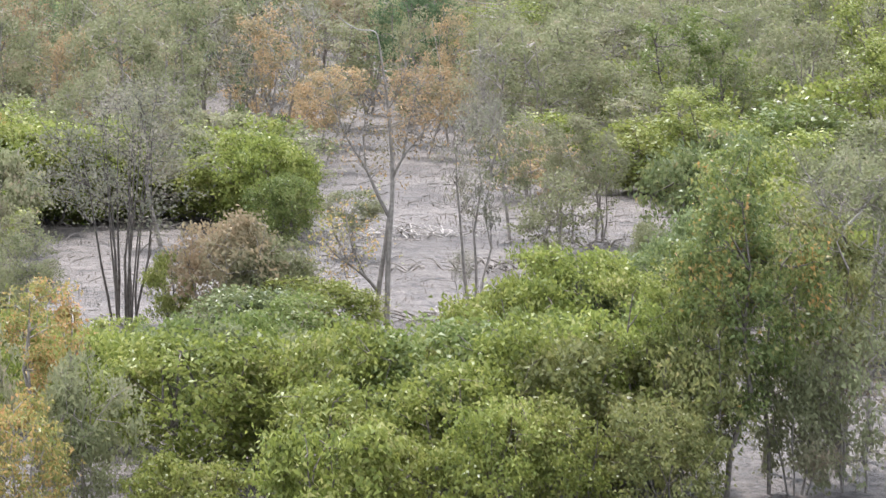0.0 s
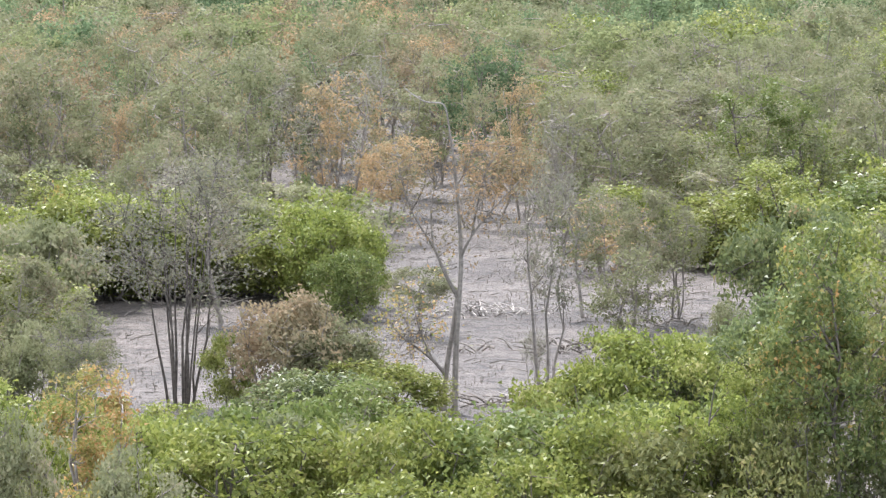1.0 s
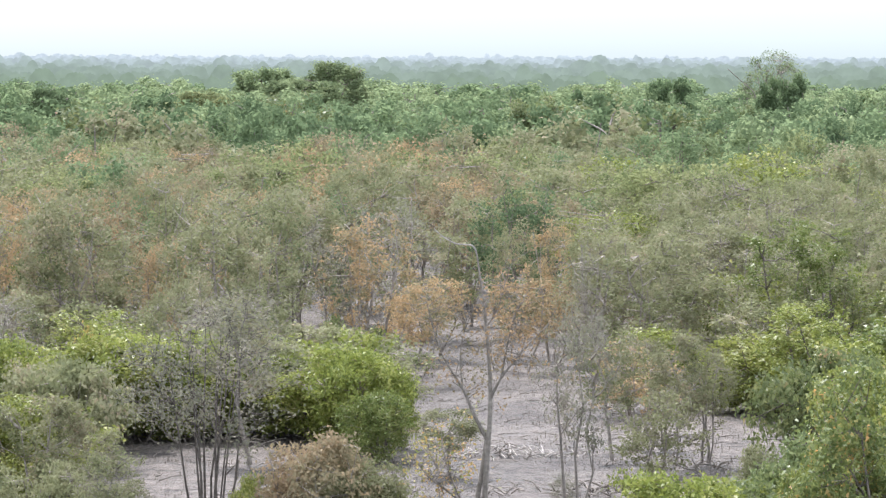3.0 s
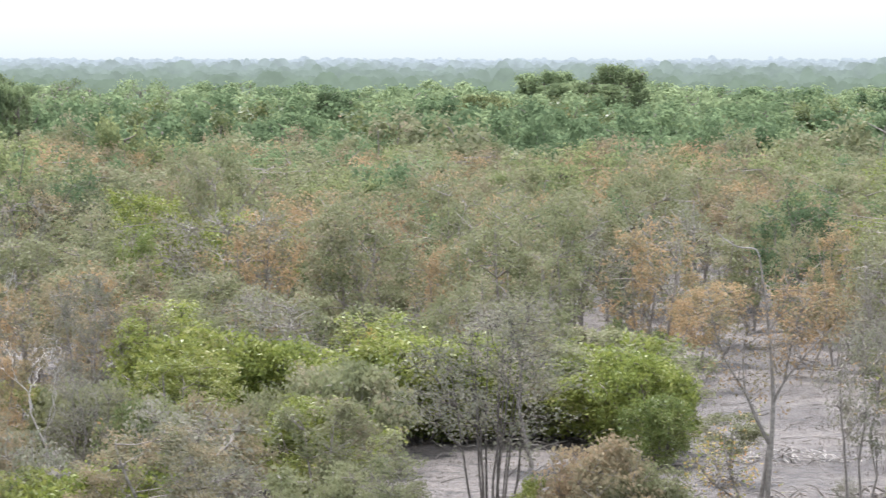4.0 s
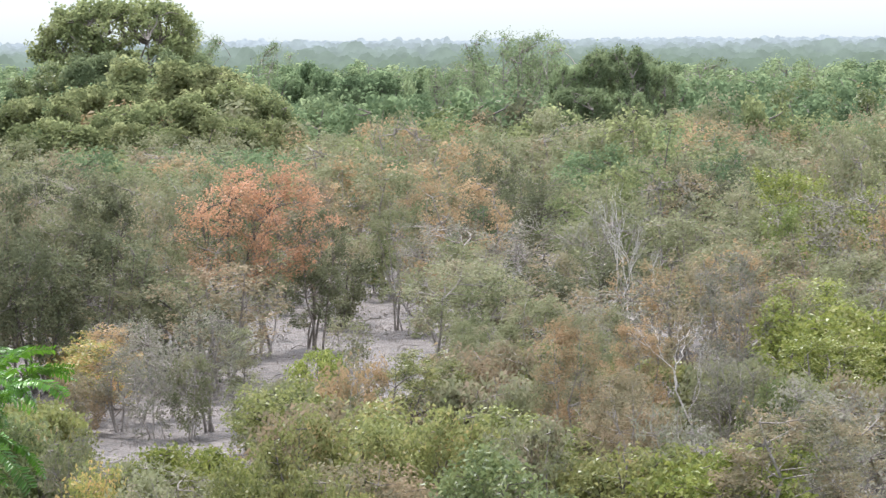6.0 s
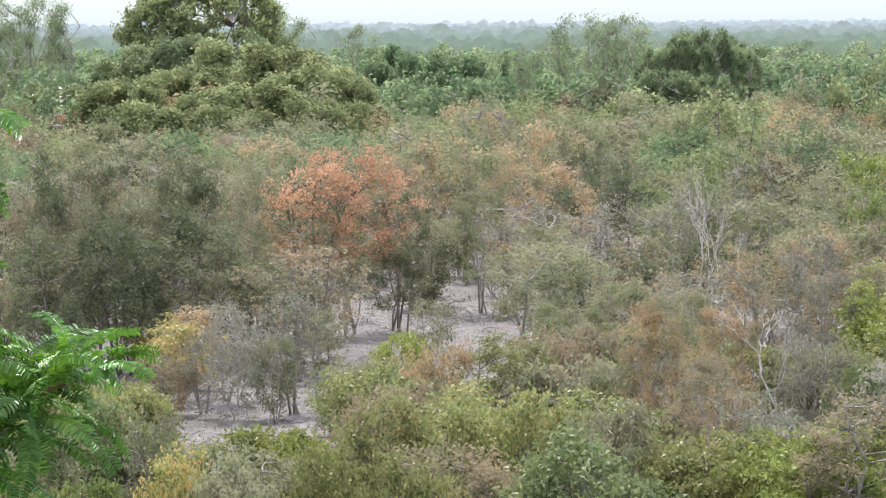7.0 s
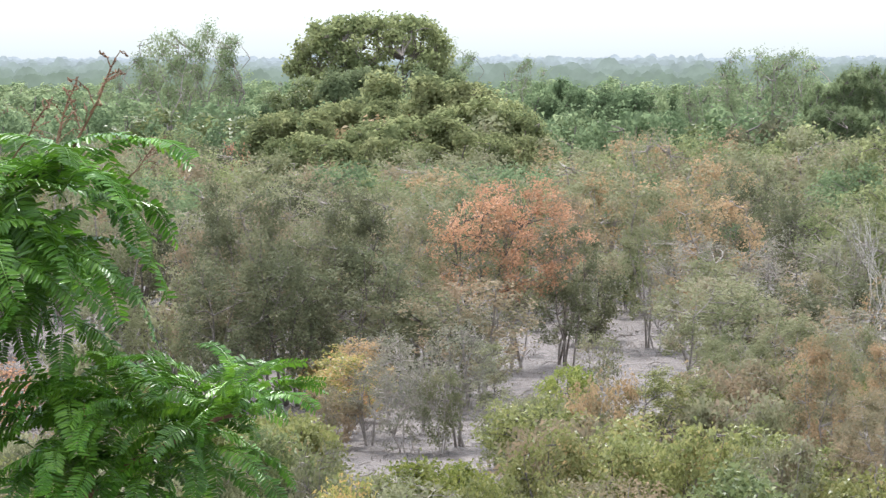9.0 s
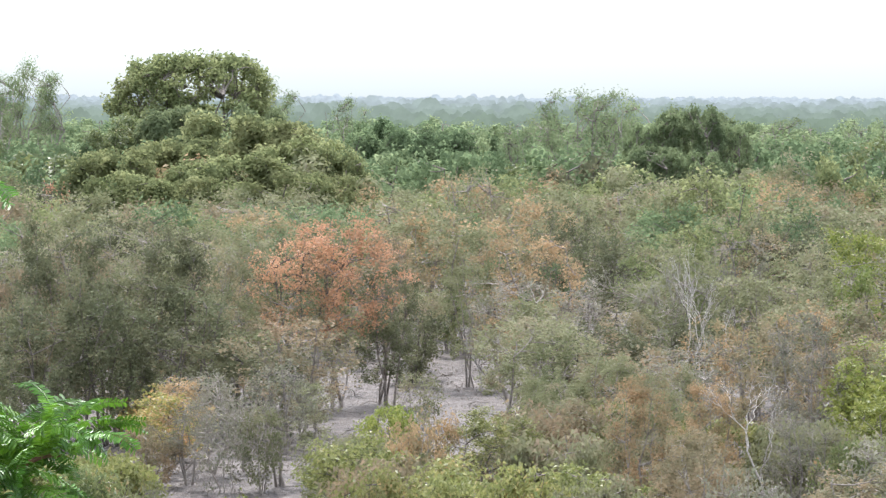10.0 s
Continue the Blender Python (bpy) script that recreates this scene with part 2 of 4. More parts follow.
def snag_arrays(rng, height, width):
    """A bare leaning trunk that forks again and again into thin upright branches."""
    verts, faces = [], []

    def grow(p, way, reach, r, left):
        q = p + way * reach
        tube(verts, faces, curve_points(p, q, 4, 0.17, rng), r, r * 0.66, 6 if left > 2 else 4 if left else 3)
        if not left:
            return
        for i in range(2 if left > 3 or rng.random() < 0.6 else 3):
            on = unit(way + rng.normal(0, 0.36, 3) * np.array((width / height * 1.4, width / height * 1.4, 0.6)) + np.array((0, 0, 0.12)))
            grow(q, on, reach * rng.uniform(0.58, 0.86), r * rng.uniform(0.5, 0.68), left - 1)
    grow(np.array((0, 0, -0.15)), unit(np.array((rng.uniform(-0.2, 0.2), rng.uniform(-0.2, 0.2), 1.0))), height * 0.36, 0.075, 5)
    verts = np.array(verts)
    verts[:, 2] *= height / verts[:, 2].max()
    return verts, np.array(faces)


def plant_arrays(rng, height, width, stems, low, tips, per_tip, leaf, slim=0.5, sides=5, twig_steps=2, twig_r=0.008, stem_r=0.05,
                 spread=0.16, splay=0.5, lobes=9, fork=2, foot_r=0.09, rise=(-0.85, 0.7), wander=0.10, droop=0.55, steps=5, limb_share=11, twigs=1.0, simple=True, loose=0.55, lump=(0.30, 0.48), core=0.0, shell=(0.35, 0.8), face=0.6, stray=0.0):
    """Wood and foliage of one plant: stems rise from the base, limbs leave them, twigs reach the lobes of the crown, leaves sit at
    their ends. low: where the crown begins, as a part of the height."""
    verts, faces = [], []
    rw, mid = width / 2, height * (low + 1) / 2
    rz = height * (1 - low) / 2
    heaps = []
    for i in range(lobes):
        c = 2 * math.pi * (0.618 * i + rng.uniform(0, 0.3))
        lift = rise[0] + (rise[1] - rise[0]) * (i + rng.random()) / lobes
        out = math.sqrt(max(0.05, 1 - 0.8 * lift * lift)) * rng.uniform(*shell)
        heaps.append((math.cos(c) * rw * out, math.sin(c) * rw * out, mid + lift * rz, rng.uniform(*lump)))
    ends, ways = [], []
    while len(ends) < tips:
        lx, ly, lz, lr = heaps[rng.integers(0, lobes)]
        d = rng.normal(0, 1, 3)
        d[2] += 0.45
        d /= np.linalg.norm(d)
        r = lr * rng.uniform(0.65, 1.0)
        p = np.array((lx + d[0] * r * rw, ly + d[1] * r * rw, lz + d[2] * r * (0.5 * rz + 0.5 * rw)))
        if rng.random() < stray:
            p = np.array((0, 0, mid)) + d * np.array((rw, rw, rz)) * rng.uniform(0.6, 0.97)
        p[2] = min(p[2], height * (0.93 + 0.09 * rng.random()))
        if p[2] < height * low * 0.8 + 0.05:
            continue
        ends.append(p)
        ways.append(d)
    ends, ways = np.array(ends), np.array(ways)
    spots = []
    for s in range(stems):
        c = 2 * math.pi * (s + rng.uniform(0, 0.6)) / stems
        foot = np.array((math.cos(c), math.sin(c), 0)) * (foot_r * width * (stems > 1)) * rng.uniform(0.3, 1)
        c += rng.normal(0, 0.4)
        out = rw * splay * rng.uniform(0.3, 0.9)
        top = np.array((math.cos(c) * out, math.sin(c) * out, height * rng.uniform(0.72, 0.9)))
        pts = curve_points(foot - np.array((0, 0, 0.15)), top, steps, wander, rng)
        k = stem_r * rng.uniform(0.7, 1.2)
        tube(verts, faces, pts, k, k * 0.25, sides)
        spots += [q for q in pts[steps // 2:]]
    limbs = []
    for i in range(max(3, tips // limb_share)):
        q = ends[rng.integers(0, len(ends))]
        start = min(spots, key=lambda p: np.linalg.norm(p - q) + 1.2 * max(0, p[2] - q[2] + 0.1 * height))
        pts = curve_points(start, start + (q - start) * 0.8, 3 if steps > 3 else 2, 0.14, rng)
        tube(verts, faces, pts, stem_r * 0.42, stem_r * 0.13, 4 if sides > 3 else 3)
        limbs += pts[1:]
    spots = np.array(spots + limbs)
    centres, normals = [], []
    for q, way in zip(ends, ways):
        d = np.linalg.norm(spots - q, axis=1) + 0.8 * np.maximum(0, spots[:, 2] - q[2])
        start = spots[int(np.argmin(d))]
        pts = curve_points(start, q, twig_steps, 0.2, rng)
        if rng.random() < twigs:
            tube(verts, faces, pts, twig_r * 1.5, twig_r * 0.5, 3)
        for j in range(fork):
            f = pts[-1] + rng.normal(0, 1, 3) * spread * 1.3 + way * spread
            tube(verts, faces, [pts[-2] + (pts[-1] - pts[-2]) * 0.6, f], twig_r * 0.8, twig_r * 0.3, 3)
        if per_tip:
            k = max(1, int(per_tip * rng.uniform(0.5, 1.5) + rng.random()))
            centres.append(q + rng.normal(0, 1, (k, 3)) * spread * np.array((1, 1, 0.75)))
            normals.append(way * face + np.array((0, 0, face - 0.5)) + rng.normal(0, loose, (k, 3)))
    wood = np.array(verts), np.array(faces)
    if not centres:
        return wood, None
    v, f = leaf_quads(np.concatenate(centres), np.concatenate(normals), leaf, slim, rng, droop, simple)
    if core:
        more = np.concatenate([clump(h[:3], (h[3] * rw * core, h[3] * rw * core, h[3] * (0.5 * rz + 0.5 * rw) * core), rng) for h in heaps])
        f = np.concatenate((f, np.arange(len(more)).reshape(-1, 3) + len(v)))
        v = np.concatenate((v, more))
    return wood, (v, f)


# fullness: leaves at a twig's end
FULL = {"green": 1.0, "lime": 1.0, "dark": 1.0, "spotted": 1.0, "shadowy": 0.9, "olive": 0.9, "dusk": 0.9, "brown": 0.75, "amber": 0.75, "rust": 0.6, "yellowing": 0.75, "thin": 0.5, "grey": 0.3, "bare": 0.0,
        "deep": 1.0, "feather": 1.0, "moss": 1.0}
LABEL = {
    "green": "leafy fresh green mangrove growing on grey mud",
    "lime": "leafy yellow green mangrove growing on grey mud",
    "dark": "dense dark green mangrove standing in grey mud",
    "spotted": "glossy dark green mangrove with a few orange leaves",
    "shadowy": "dark olive mangrove with upright leafy shoots",
    "olive": "olive green mangrove with thinning leaves and grey twigs",
    "dusk": "dull grey green mangrove with a dense shady crown",
    "brown": "half withered mangrove with brown leaves and grey twigs",
    "amber": "withering mangrove with orange brown leaves among green ones",
    "yellowing": "mangrove with yellow and orange leaves among green ones",
    "rust": "dying mangrove with rust orange leaves on grey twigs",
    "thin": "thin olive mangrove with pale crooked branches showing",
    "grey": "nearly leafless mangrove with many pale grey twigs",
    "bare": "bare dead mangrove with bleached grey branches",
}
SIZES = {"shrub": (2.6, 2.4), "mound": (1.6, 2.6), "bush": (2.7, 2.6), "tree": (6.0, 3.8), "tall": (4.4, 2.6), "column": (6.2, 2.2), "crown": (7.0, 5.2), "snag": (5.2, 3.4), "grove": (6.0, 4.2), "wood": (8.0, 7.0)}
# stems, lowest leaves, twig ends at each level of detail, lobes of the crown, their size, how far stems lean out
HABIT = {
    "shrub": (4, 0.06, (110, 64, 40, 20), 8, (0.26, 0.42), 0.6),
    "mound": (6, 0.04, (130, 70, 40, 20), 12, (0.18, 0.30), 0.7),
    "bush": (6, 0.05, (200, 104, 54, 24), 14, (0.24, 0.36), 0.8),
    "tall": (2, 0.34, (110, 66, 44, 24), 9, (0.20, 0.34), 0.7),
    "tree": (3, 0.14, (230, 116, 62, 26), 16, (0.18, 0.30), 0.75),
    "crown": (2, 0.34, (330, 170, 84, 30), 22, (0.14, 0.26), 0.8),
    "column": (2, 0.10, (200, 100, 56, 24), 16, (0.22, 0.38), 0.4),
}
STORE, SHARED = {}, {}


def stock(shape, full, level, variant):
    """Arrays of one kind of plant, worked out once. level 0 is the nearest, 3 the farthest."""
    key = (shape, full, level, variant)
    if key not in STORE:
        rng = np.random.default_rng(1000 * list(SIZES).index(shape) + 100 * level + 10 * variant + round(full * 7919))
        h, w = SIZES[shape]
        if shape == "wood":
            got = plant_arrays(rng, h, w, 2, 0.22, (90, 60, 64, 40)[level], (26, 16, 15, 10)[level], (0.2, 0.24, 0.26, 0.36)[level], 0.6, 4, 1,
                               0.03, 0.16, 0.36, 0.5, 13, 0, steps=(5, 4, 2, 1)[level], limb_share=(8, 10, 12, 20)[level], twigs=(1, 0.5, 0, 0)[level], loose=0.4, lump=(0.2, 0.34), core=0.72, face=0.9)
        elif shape == "snag":
            got = snag_arrays(rng, h, w), None
        elif shape == "grove":
            got = plant_arrays(rng, h, w, 12, 0.36, 280, 44 * full, 0.085, 0.5, 5, 3, 0.008, 0.036, 0.17, 0.55, 14, 2, 0.085, (-0.8, 0.75), 0.035, limb_share=6, twigs=1.0)
        else:
            stems, low, ends, lobes, lump, splay = HABIT[shape]
            tips = int(ends[level] * (1.1 if full < 0.35 else 1.0))
            fork = ((2, 1, 0, 0) if full < 0.6 else (0, 0, 0, 0))[level]
            got = plant_arrays(rng, h, w, max(1, stems + int(rng.integers(-1, 2))), low, tips, (46, 34, 28, 6)[level] * full, (0.092, 0.108, 0.155, 0.5)[level], (0.42, 0.5, 0.55, 0.6)[level],
                               (5, 4, 3, 3)[level], (2 if full < 0.6 else 1, 1, 1, 1)[level], (0.009, 0.013, 0.02, 0.03)[level], 0.032 if shape in ("shrub", "bush", "mound") else 0.09 if shape == "crown" else 0.06, (0.12, 0.17, 0.25, 0.4)[level], splay, lobes, fork,
                               steps=(5, 4, 3, 2)[level], limb_share=(8, 9, 12, 20)[level], twigs=1.0 if full < 0.6 else (0.6, 0.55, 0.2, 0)[level], droop=(0.95 if shape in ("shrub", "bush", "mound") else 0.5, 0.5, 0.4, 0.4)[level], loose=0.6,
                               lump=lump, core=0.38 if full > 0.6 else 0.0, stray=0.35)
        STORE[key] = got
    return STORE[key]


def shared(shape, full, level, variant):
    """The same as meshes, for the plants that are things of their own."""
    key = (shape, full, level, variant)
    if key not in SHARED:
        wood, crown = stock(*key)
        SHARED[key] = (quad_mesh(shape + "_wood", *wood, [BARK]), crown and quad_mesh(shape + "_leaves", *crown, [LEAF["green"]]))
    return SHARED[key]


PLACED = []
CHANCE = random.Random(5)


def ground_height(x, y):
    d = math.hypot(x, y)
    if d > 330 or d < 30:
        return 0.0
    z = 0.16 * noise.noise((x * 0.13, y * 0.13, 0.3)) + 0.09 * noise.noise((x * 0.5, y * 0.5, 4.0)) + 0.05 * noise.noise((x * 1.4, y * 1.4, 9.0))
    return z * min(1.0, (330 - d) / 60)


def bark_for(kind):
    return PALE_BARK if kind == "bare" else DARK_BARK if kind in ("rust", "dark", "green", "lime", "spotted", "shadowy", "dusk", "deep", "feather", "moss") else BARK


def setting_of(kind, x, y, height, width, shape, turn=None):
    h, w = SIZES[shape]
    turn = CHANCE.uniform(0, 360) if turn is None else turn
    return pose(x, y, ground_height(x, y) - 0.02, 0, 0, turn) @ Matrix.Diagonal((width / w, width / w, height / h, 1))


def mangrove(kind, x, y, height, width, shape="", turn=None, label=""):
    """One plant of that height and width, rooted at x, y."""
    d = math.hypot(x, y)
    shape = shape or ("snag" if kind == "bare" else "mound" if height < 0.75 * width else "shrub" if height < 3.4 else "tree")
    level = 0 if d < 97 or (height > 6.4 and d < 122) else 1 if d < 165 else 2
    wood, crown = shared(shape, FULL[kind], level, CHANCE.randrange(4))
    base = tagged(new("mangrove_" + ("shrub" if shape in ("shrub", "bush", "mound") else "tree")), label or LABEL[kind], "shrub" if shape in ("shrub", "bush", "mound") else "tree", "mangroves", "thing")
    base.matrix_world = setting_of(kind, x, y, height, width, shape, turn)
    # grove stems are brown; their dark bark also holds the shade on them
    part("trunk", wood, base, "", DARK_BARK if shape == "grove" else bark_for(kind))
    if crown:
        part("crown", crown, base, "", LEAF[kind])
    PLACED.append((x, y, width))
    return base


HEAPS = {}


def joined(kind, x, y, height, width, shape, level):
    """Adds a plant to the thicket of its kind, which becomes one object."""
    m = np.array(setting_of(kind, x, y, height, width, shape))
    wood, crown = stock(shape, FULL[kind], level, CHANCE.randrange(4))
    heap = HEAPS.setdefault(kind, [0, [], [], []])
    for slot, got in enumerate((wood, crown)):
        if got:
            v = got[0] @ m[:3, :3].T + m[:3, 3]
            heap[1].append(v)
            heap[2].append(np.asarray(got[1]) + heap[0])
            heap[3].append(np.full(len(got[1]), slot))
            heap[0] += len(v)


def finish_thickets():
    names = {"lime": "yellow green mangrove thicket", "amber": "orange brown mangrove thicket", "dusk": "dull grey green mangrove thicket", "shadowy": "dark olive mangrove thicket", "thin": "thin olive mangrove thicket with pale branches",
             "green": "fresh green mangrove thicket", "dark": "dark green mangrove thicket", "olive": "olive green mangrove thicket with thin crowns", "brown": "withered brown mangrove thicket",
             "rust": "rust orange dying mangrove thicket", "grey": "grey leafless mangrove thicket", "deep": "deep green woods reaching to the horizon, with haze in their colour", "feather": "pale green woods with haze put into the leaf colour",
             "moss": "light green clumped treetops among darker woods", "yellowing": "mangrove thicket with yellow and orange leaves"}
    for kind, (n, v, f, slot) in HEAPS.items():
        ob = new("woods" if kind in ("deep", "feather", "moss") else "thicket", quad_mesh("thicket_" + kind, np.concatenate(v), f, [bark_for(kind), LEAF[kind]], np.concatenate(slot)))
        tagged(ob, names[kind], "trees", kind="stuff")


# ---------------------------------------------------------------- ground
def build_ground():
    angles = [radians(v) for v in list(np.arange(-44, 16.01, 0.22)) + list(np.arange(26, 316, 10))]
    radii = [0.5, 10, 25] + list(np.arange(38, 140, 0.6)) + list(np.arange(141, 330, 4)) + [360, 420, 520, 700, 1000, 1500, 2300, 3400, 4800]
    verts = [(0, 0, 0)]
    for r in radii:
        for c in angles:
            x, y = r * math.sin(c), r * math.cos(c)
            verts.append((x, y, ground_height(x, y)))
    n = len(angles)
    faces = [(0, 1 + (k + 1) % n, 1 + k) for k in range(n)]
    for i in range(len(radii) - 1):
        for k in range(n):
            k2 = (k + 1) % n
            faces.append((1 + i * n + k, 1 + i * n + k2, 1 + (i + 1) * n + k2, 1 + (i + 1) * n + k))
    ob = new("ground", mesh_of("ground", verts, faces, MUD))
    for p in ob.data.polygons:
        p.use_smooth = True
    tagged(ob, "drying pale grey mud flat with bumps and darker wet patches", "mud flat", kind="structure")


build_ground()

# ---------------------------------------------------------------- plants
mangrove("green", 1.0, 50.9, 2.2, 2.1)
mangrove("green", 2.0, 51.0, 2.1, 2.0)
mangrove("yellowing", -6.9, 50.6, 2.1, 2.0)
mangrove("shadowy", 3.5, 51.0, 2.2, 2.1)
mangrove("olive", -6.0, 51.9, 2.7, 2.1)
mangrove("shadowy", 4.1, 52.4, 3.1, 2.2)
mangrove("shadowy", 4.4, 53.4, 3.9, 2.0)
mangrove("spotted", 4.75, 53.1, 6.3, 2.1, "column")
mangrove("spotted", 5.5, 53.3, 4.9, 2.3, "tall")
mangrove("olive", 6.0, 53.4, 2.6, 1.9)
mangrove("shadowy", 2.5, 53.7, 2.8, 3.3, "bush")
mangrove("olive", -8.0, 53.2, 3.2, 1.9)
mangrove("green", 3.8, 53.7, 4.0, 2.2)
mangrove("thin", 7.0, 53.9, 3.3, 2.5)
mangrove("green", -1.9, 54.4, 2.8, 3.1, "bush")
mangrove("green", 3.2, 54.7, 3.1, 3.0, "bush")
mangrove("green", -4.4, 54.9, 2.7, 3.8, "bush")
mangrove("green", 1.4, 55.1, 2.8, 2.9, "bush")
mangrove("shadowy", 6.6, 54.9, 5.0, 2.4, "tall")
mangrove("lime", -0.3, 55.5, 2.7, 4.2, "bush")
mangrove("yellowing", -7.1, 55.4, 3.6, 2.1, "tall")
mangrove("olive", -3.1, 55.9, 2.5, 2.8, "bush")
mangrove("thin", 7.4, 56.4, 5.6, 2.6, "tall")
mangrove("green", -1.5, 58.6, 2.1, 3.5, "bush")
mangrove("thin", 8.5, 59.1, 3.7, 2.6, "tall")
mangrove("shadowy", -21.6, 61.3, 2.8, 2.1)
mangrove("olive", -25.0, 60.0, 2.8, 2.0)
mangrove("green", -7.0, 65.2, 1.5, 2.0)
mangrove("dark", 2.5, 65.7, 1.5, 1.8)
mangrove("shadowy", -23.6, 61.6, 2.8, 2.0)
mangrove("yellowing", -26.3, 60.6, 2.9, 1.9)
mangrove("green", 2.9, 68.6, 2.6, 3.1, "bush")
mangrove("thin", -28.1, 63.0, 3.1, 1.7)
mangrove("olive", -30.1, 62.1, 3.0, 2.2)
mangrove("dark", -4.2, 69.0, 1.7, 3.6, "bush")
mangrove("thin", -9.0, 68.8, 2.9, 1.8, "tall")
mangrove("green", 1.9, 69.4, 2.6, 1.8)
mangrove("dark", 3.9, 69.5, 2.3, 3.0, "bush")
mangrove("green", 5.2, 69.5, 2.7, 1.8)
mangrove("green", -26.0, 65.0, 2.7, 2.9, "bush")
mangrove("green", -2.8, 70.7, 1.6, 3.1, "bush")
mangrove("olive", -19.7, 68.2, 3.1, 2.4)
mangrove("olive", -10.0, 70.3, 2.5, 2.0)
mangrove("dark", -29.8, 64.5, 3.2, 2.9, "bush")
mangrove("shadowy", -22.8, 67.3, 3.1, 2.4)
mangrove("olive", -11.1, 70.4, 2.4, 2.3)
mangrove("shadowy", -21.6, 68.7, 3.3, 2.8)
mangrove("shadowy", -24.6, 67.7, 3.1, 2.5)
mangrove("olive", -3.9, 72.3, 2.3, 2.6, "bush")
mangrove("brown", -4.9, 72.3, 2.9, 3.1, "bush")
mangrove("grey", -17.1, 71.0, 3.0, 2.3)
mangrove("green", -6.3, 73.0, 1.9, 1.4)
mangrove("olive", -11.0, 72.9, 3.7, 2.5, "tall")
mangrove("olive", -15.5, 72.3, 2.4, 2.4)
mangrove("grey", -7.5, 74.6, 5.7, 4.3, "grove")
mangrove("brown", -19.1, 73.6, 3.7, 2.2)
mangrove("thin", -10.3, 75.5, 2.6, 1.9, "tall")
mangrove("olive", 5.0, 76.3, 2.3, 1.7)
mangrove("grey", 0.7, 77.1, 5.3, 2.2, "tall")
mangrove("grey", 0.4, 77.5, 1.4, 0.8, "tall")
mangrove("thin", -9.9, 79.3, 1.1, 1.2)
mangrove("amber", -21.2, 77.1, 4.6, 2.3)
mangrove("dark", -16.5, 78.3, 3.0, 1.9)
mangrove("olive", -16.0, 80.4, 3.0, 2.3)
mangrove("grey", -18.0, 80.0, 3.7, 2.3)
mangrove("brown", -14.6, 80.7, 3.0, 2.5)
mangrove("shadowy", -25.9, 79.9, 3.5, 2.8)
mangrove("amber", -27.5, 79.4, 3.2, 2.1)
mangrove("bare", -19.3, 81.8, 4.1, 3.0)
mangrove("amber", -20.8, 82.4, 4.1, 2.1)
mangrove("green", -13.0, 84.4, 2.5, 4.3, "bush")
mangrove("olive", -2.6, 87.2, 1.9, 2.0, "tall")
mangrove("olive", -25.7, 84.2, 3.6, 2.2)
mangrove("thin", -31.7, 83.6, 2.1, 2.0)
mangrove("thin", -7.9, 89.8, 4.8, 3.0, "tall")
mangrove("olive", 3.5, 90.1, 3.7, 2.1, "tall")
mangrove("thin", 4.3, 90.5, 3.2, 1.7, "tall")
mangrove("lime", -4.6, 90.9, 2.0, 2.3, "bush")
mangrove("thin", 1.8, 91.3, 3.8, 2.4, "tall")
mangrove("green", -17.9, 90.2, 3.5, 4.2, "bush")
mangrove("olive", -27.2, 88.9, 3.8, 2.2)
mangrove("green", -14.9, 91.8, 3.3, 3.5, "bush")
mangrove("grey", -20.3, 90.8, 5.4, 2.8)
mangrove("green", -31.5, 87.8, 2.5, 1.9)
mangrove("grey", -35.7, 86.2, 2.6, 2.0)
mangrove("thin", -34.8, 86.6, 2.5, 1.7)
mangrove("green", -5.3, 93.6, 3.0, 3.4, "bush")
mangrove("green", -16.5, 92.5, 3.5, 3.9, "bush")
mangrove("thin", 2.6, 94.1, 3.2, 1.8, "tall")
mangrove("olive", -13.3, 93.4, 2.5, 2.1)
mangrove("green", -4.1, 94.4, 2.2, 1.2)
mangrove("grey", -34.8, 88.0, 3.7, 2.1, "tall")
mangrove("brown", -38.1, 86.7, 1.8, 1.9)
mangrove("grey", -37.2, 87.1, 2.4, 1.6, "tall")
mangrove("olive", -24.5, 91.8, 3.7, 2.2)
mangrove("green", -6.3, 95.0, 2.4, 3.7, "bush")
mangrove("green", -11.7, 94.7, 2.8, 4.6, "bush")
mangrove("green", -12.0, 95.0, 3.1, 4.0, "bush")
mangrove("green", -12.2, 95.1, 3.0, 3.7, "bush")
mangrove("green", -13.9, 95.0, 2.7, 3.9, "bush")
mangrove("thin", -34.5, 89.7, 2.9, 1.8, "tall")
mangrove("green", -10.9, 95.5, 3.0, 4.2, "bush")
mangrove("green", -13.1, 95.4, 2.2, 3.7, "bush")
mangrove("green", -9.8, 95.8, 2.8, 3.7, "bush")
mangrove("olive", -7.9, 96.2, 2.9, 3.3, "bush")
mangrove("green", -7.4, 96.4, 2.5, 4.4, "bush")
mangrove("grey", -37.4, 89.3, 3.2, 2.0, "tall")
mangrove("green", -10.3, 96.3, 2.1, 4.0, "bush")
mangrove("olive", -26.8, 93.2, 3.8, 3.3)
mangrove("yellowing", -13.1, 96.1, 3.1, 1.5)
mangrove("green", -8.3, 96.8, 1.4, 3.8, "bush")
mangrove("green", -10.6, 96.7, 3.1, 4.0, "bush")
mangrove("green", -6.0, 97.3, 3.1, 3.3, "bush")
mangrove("grey", -36.8, 90.3, 2.2, 1.8, "tall")
mangrove("olive", -9.2, 97.1, 1.7, 3.4)
mangrove("yellowing", -39.1, 89.4, 2.5, 2.5, "tall")
mangrove("amber", -39.1, 91.0, 2.9, 2.2, "tall")
mangrove("olive", 12.2, 98.3, 2.2, 3.5)
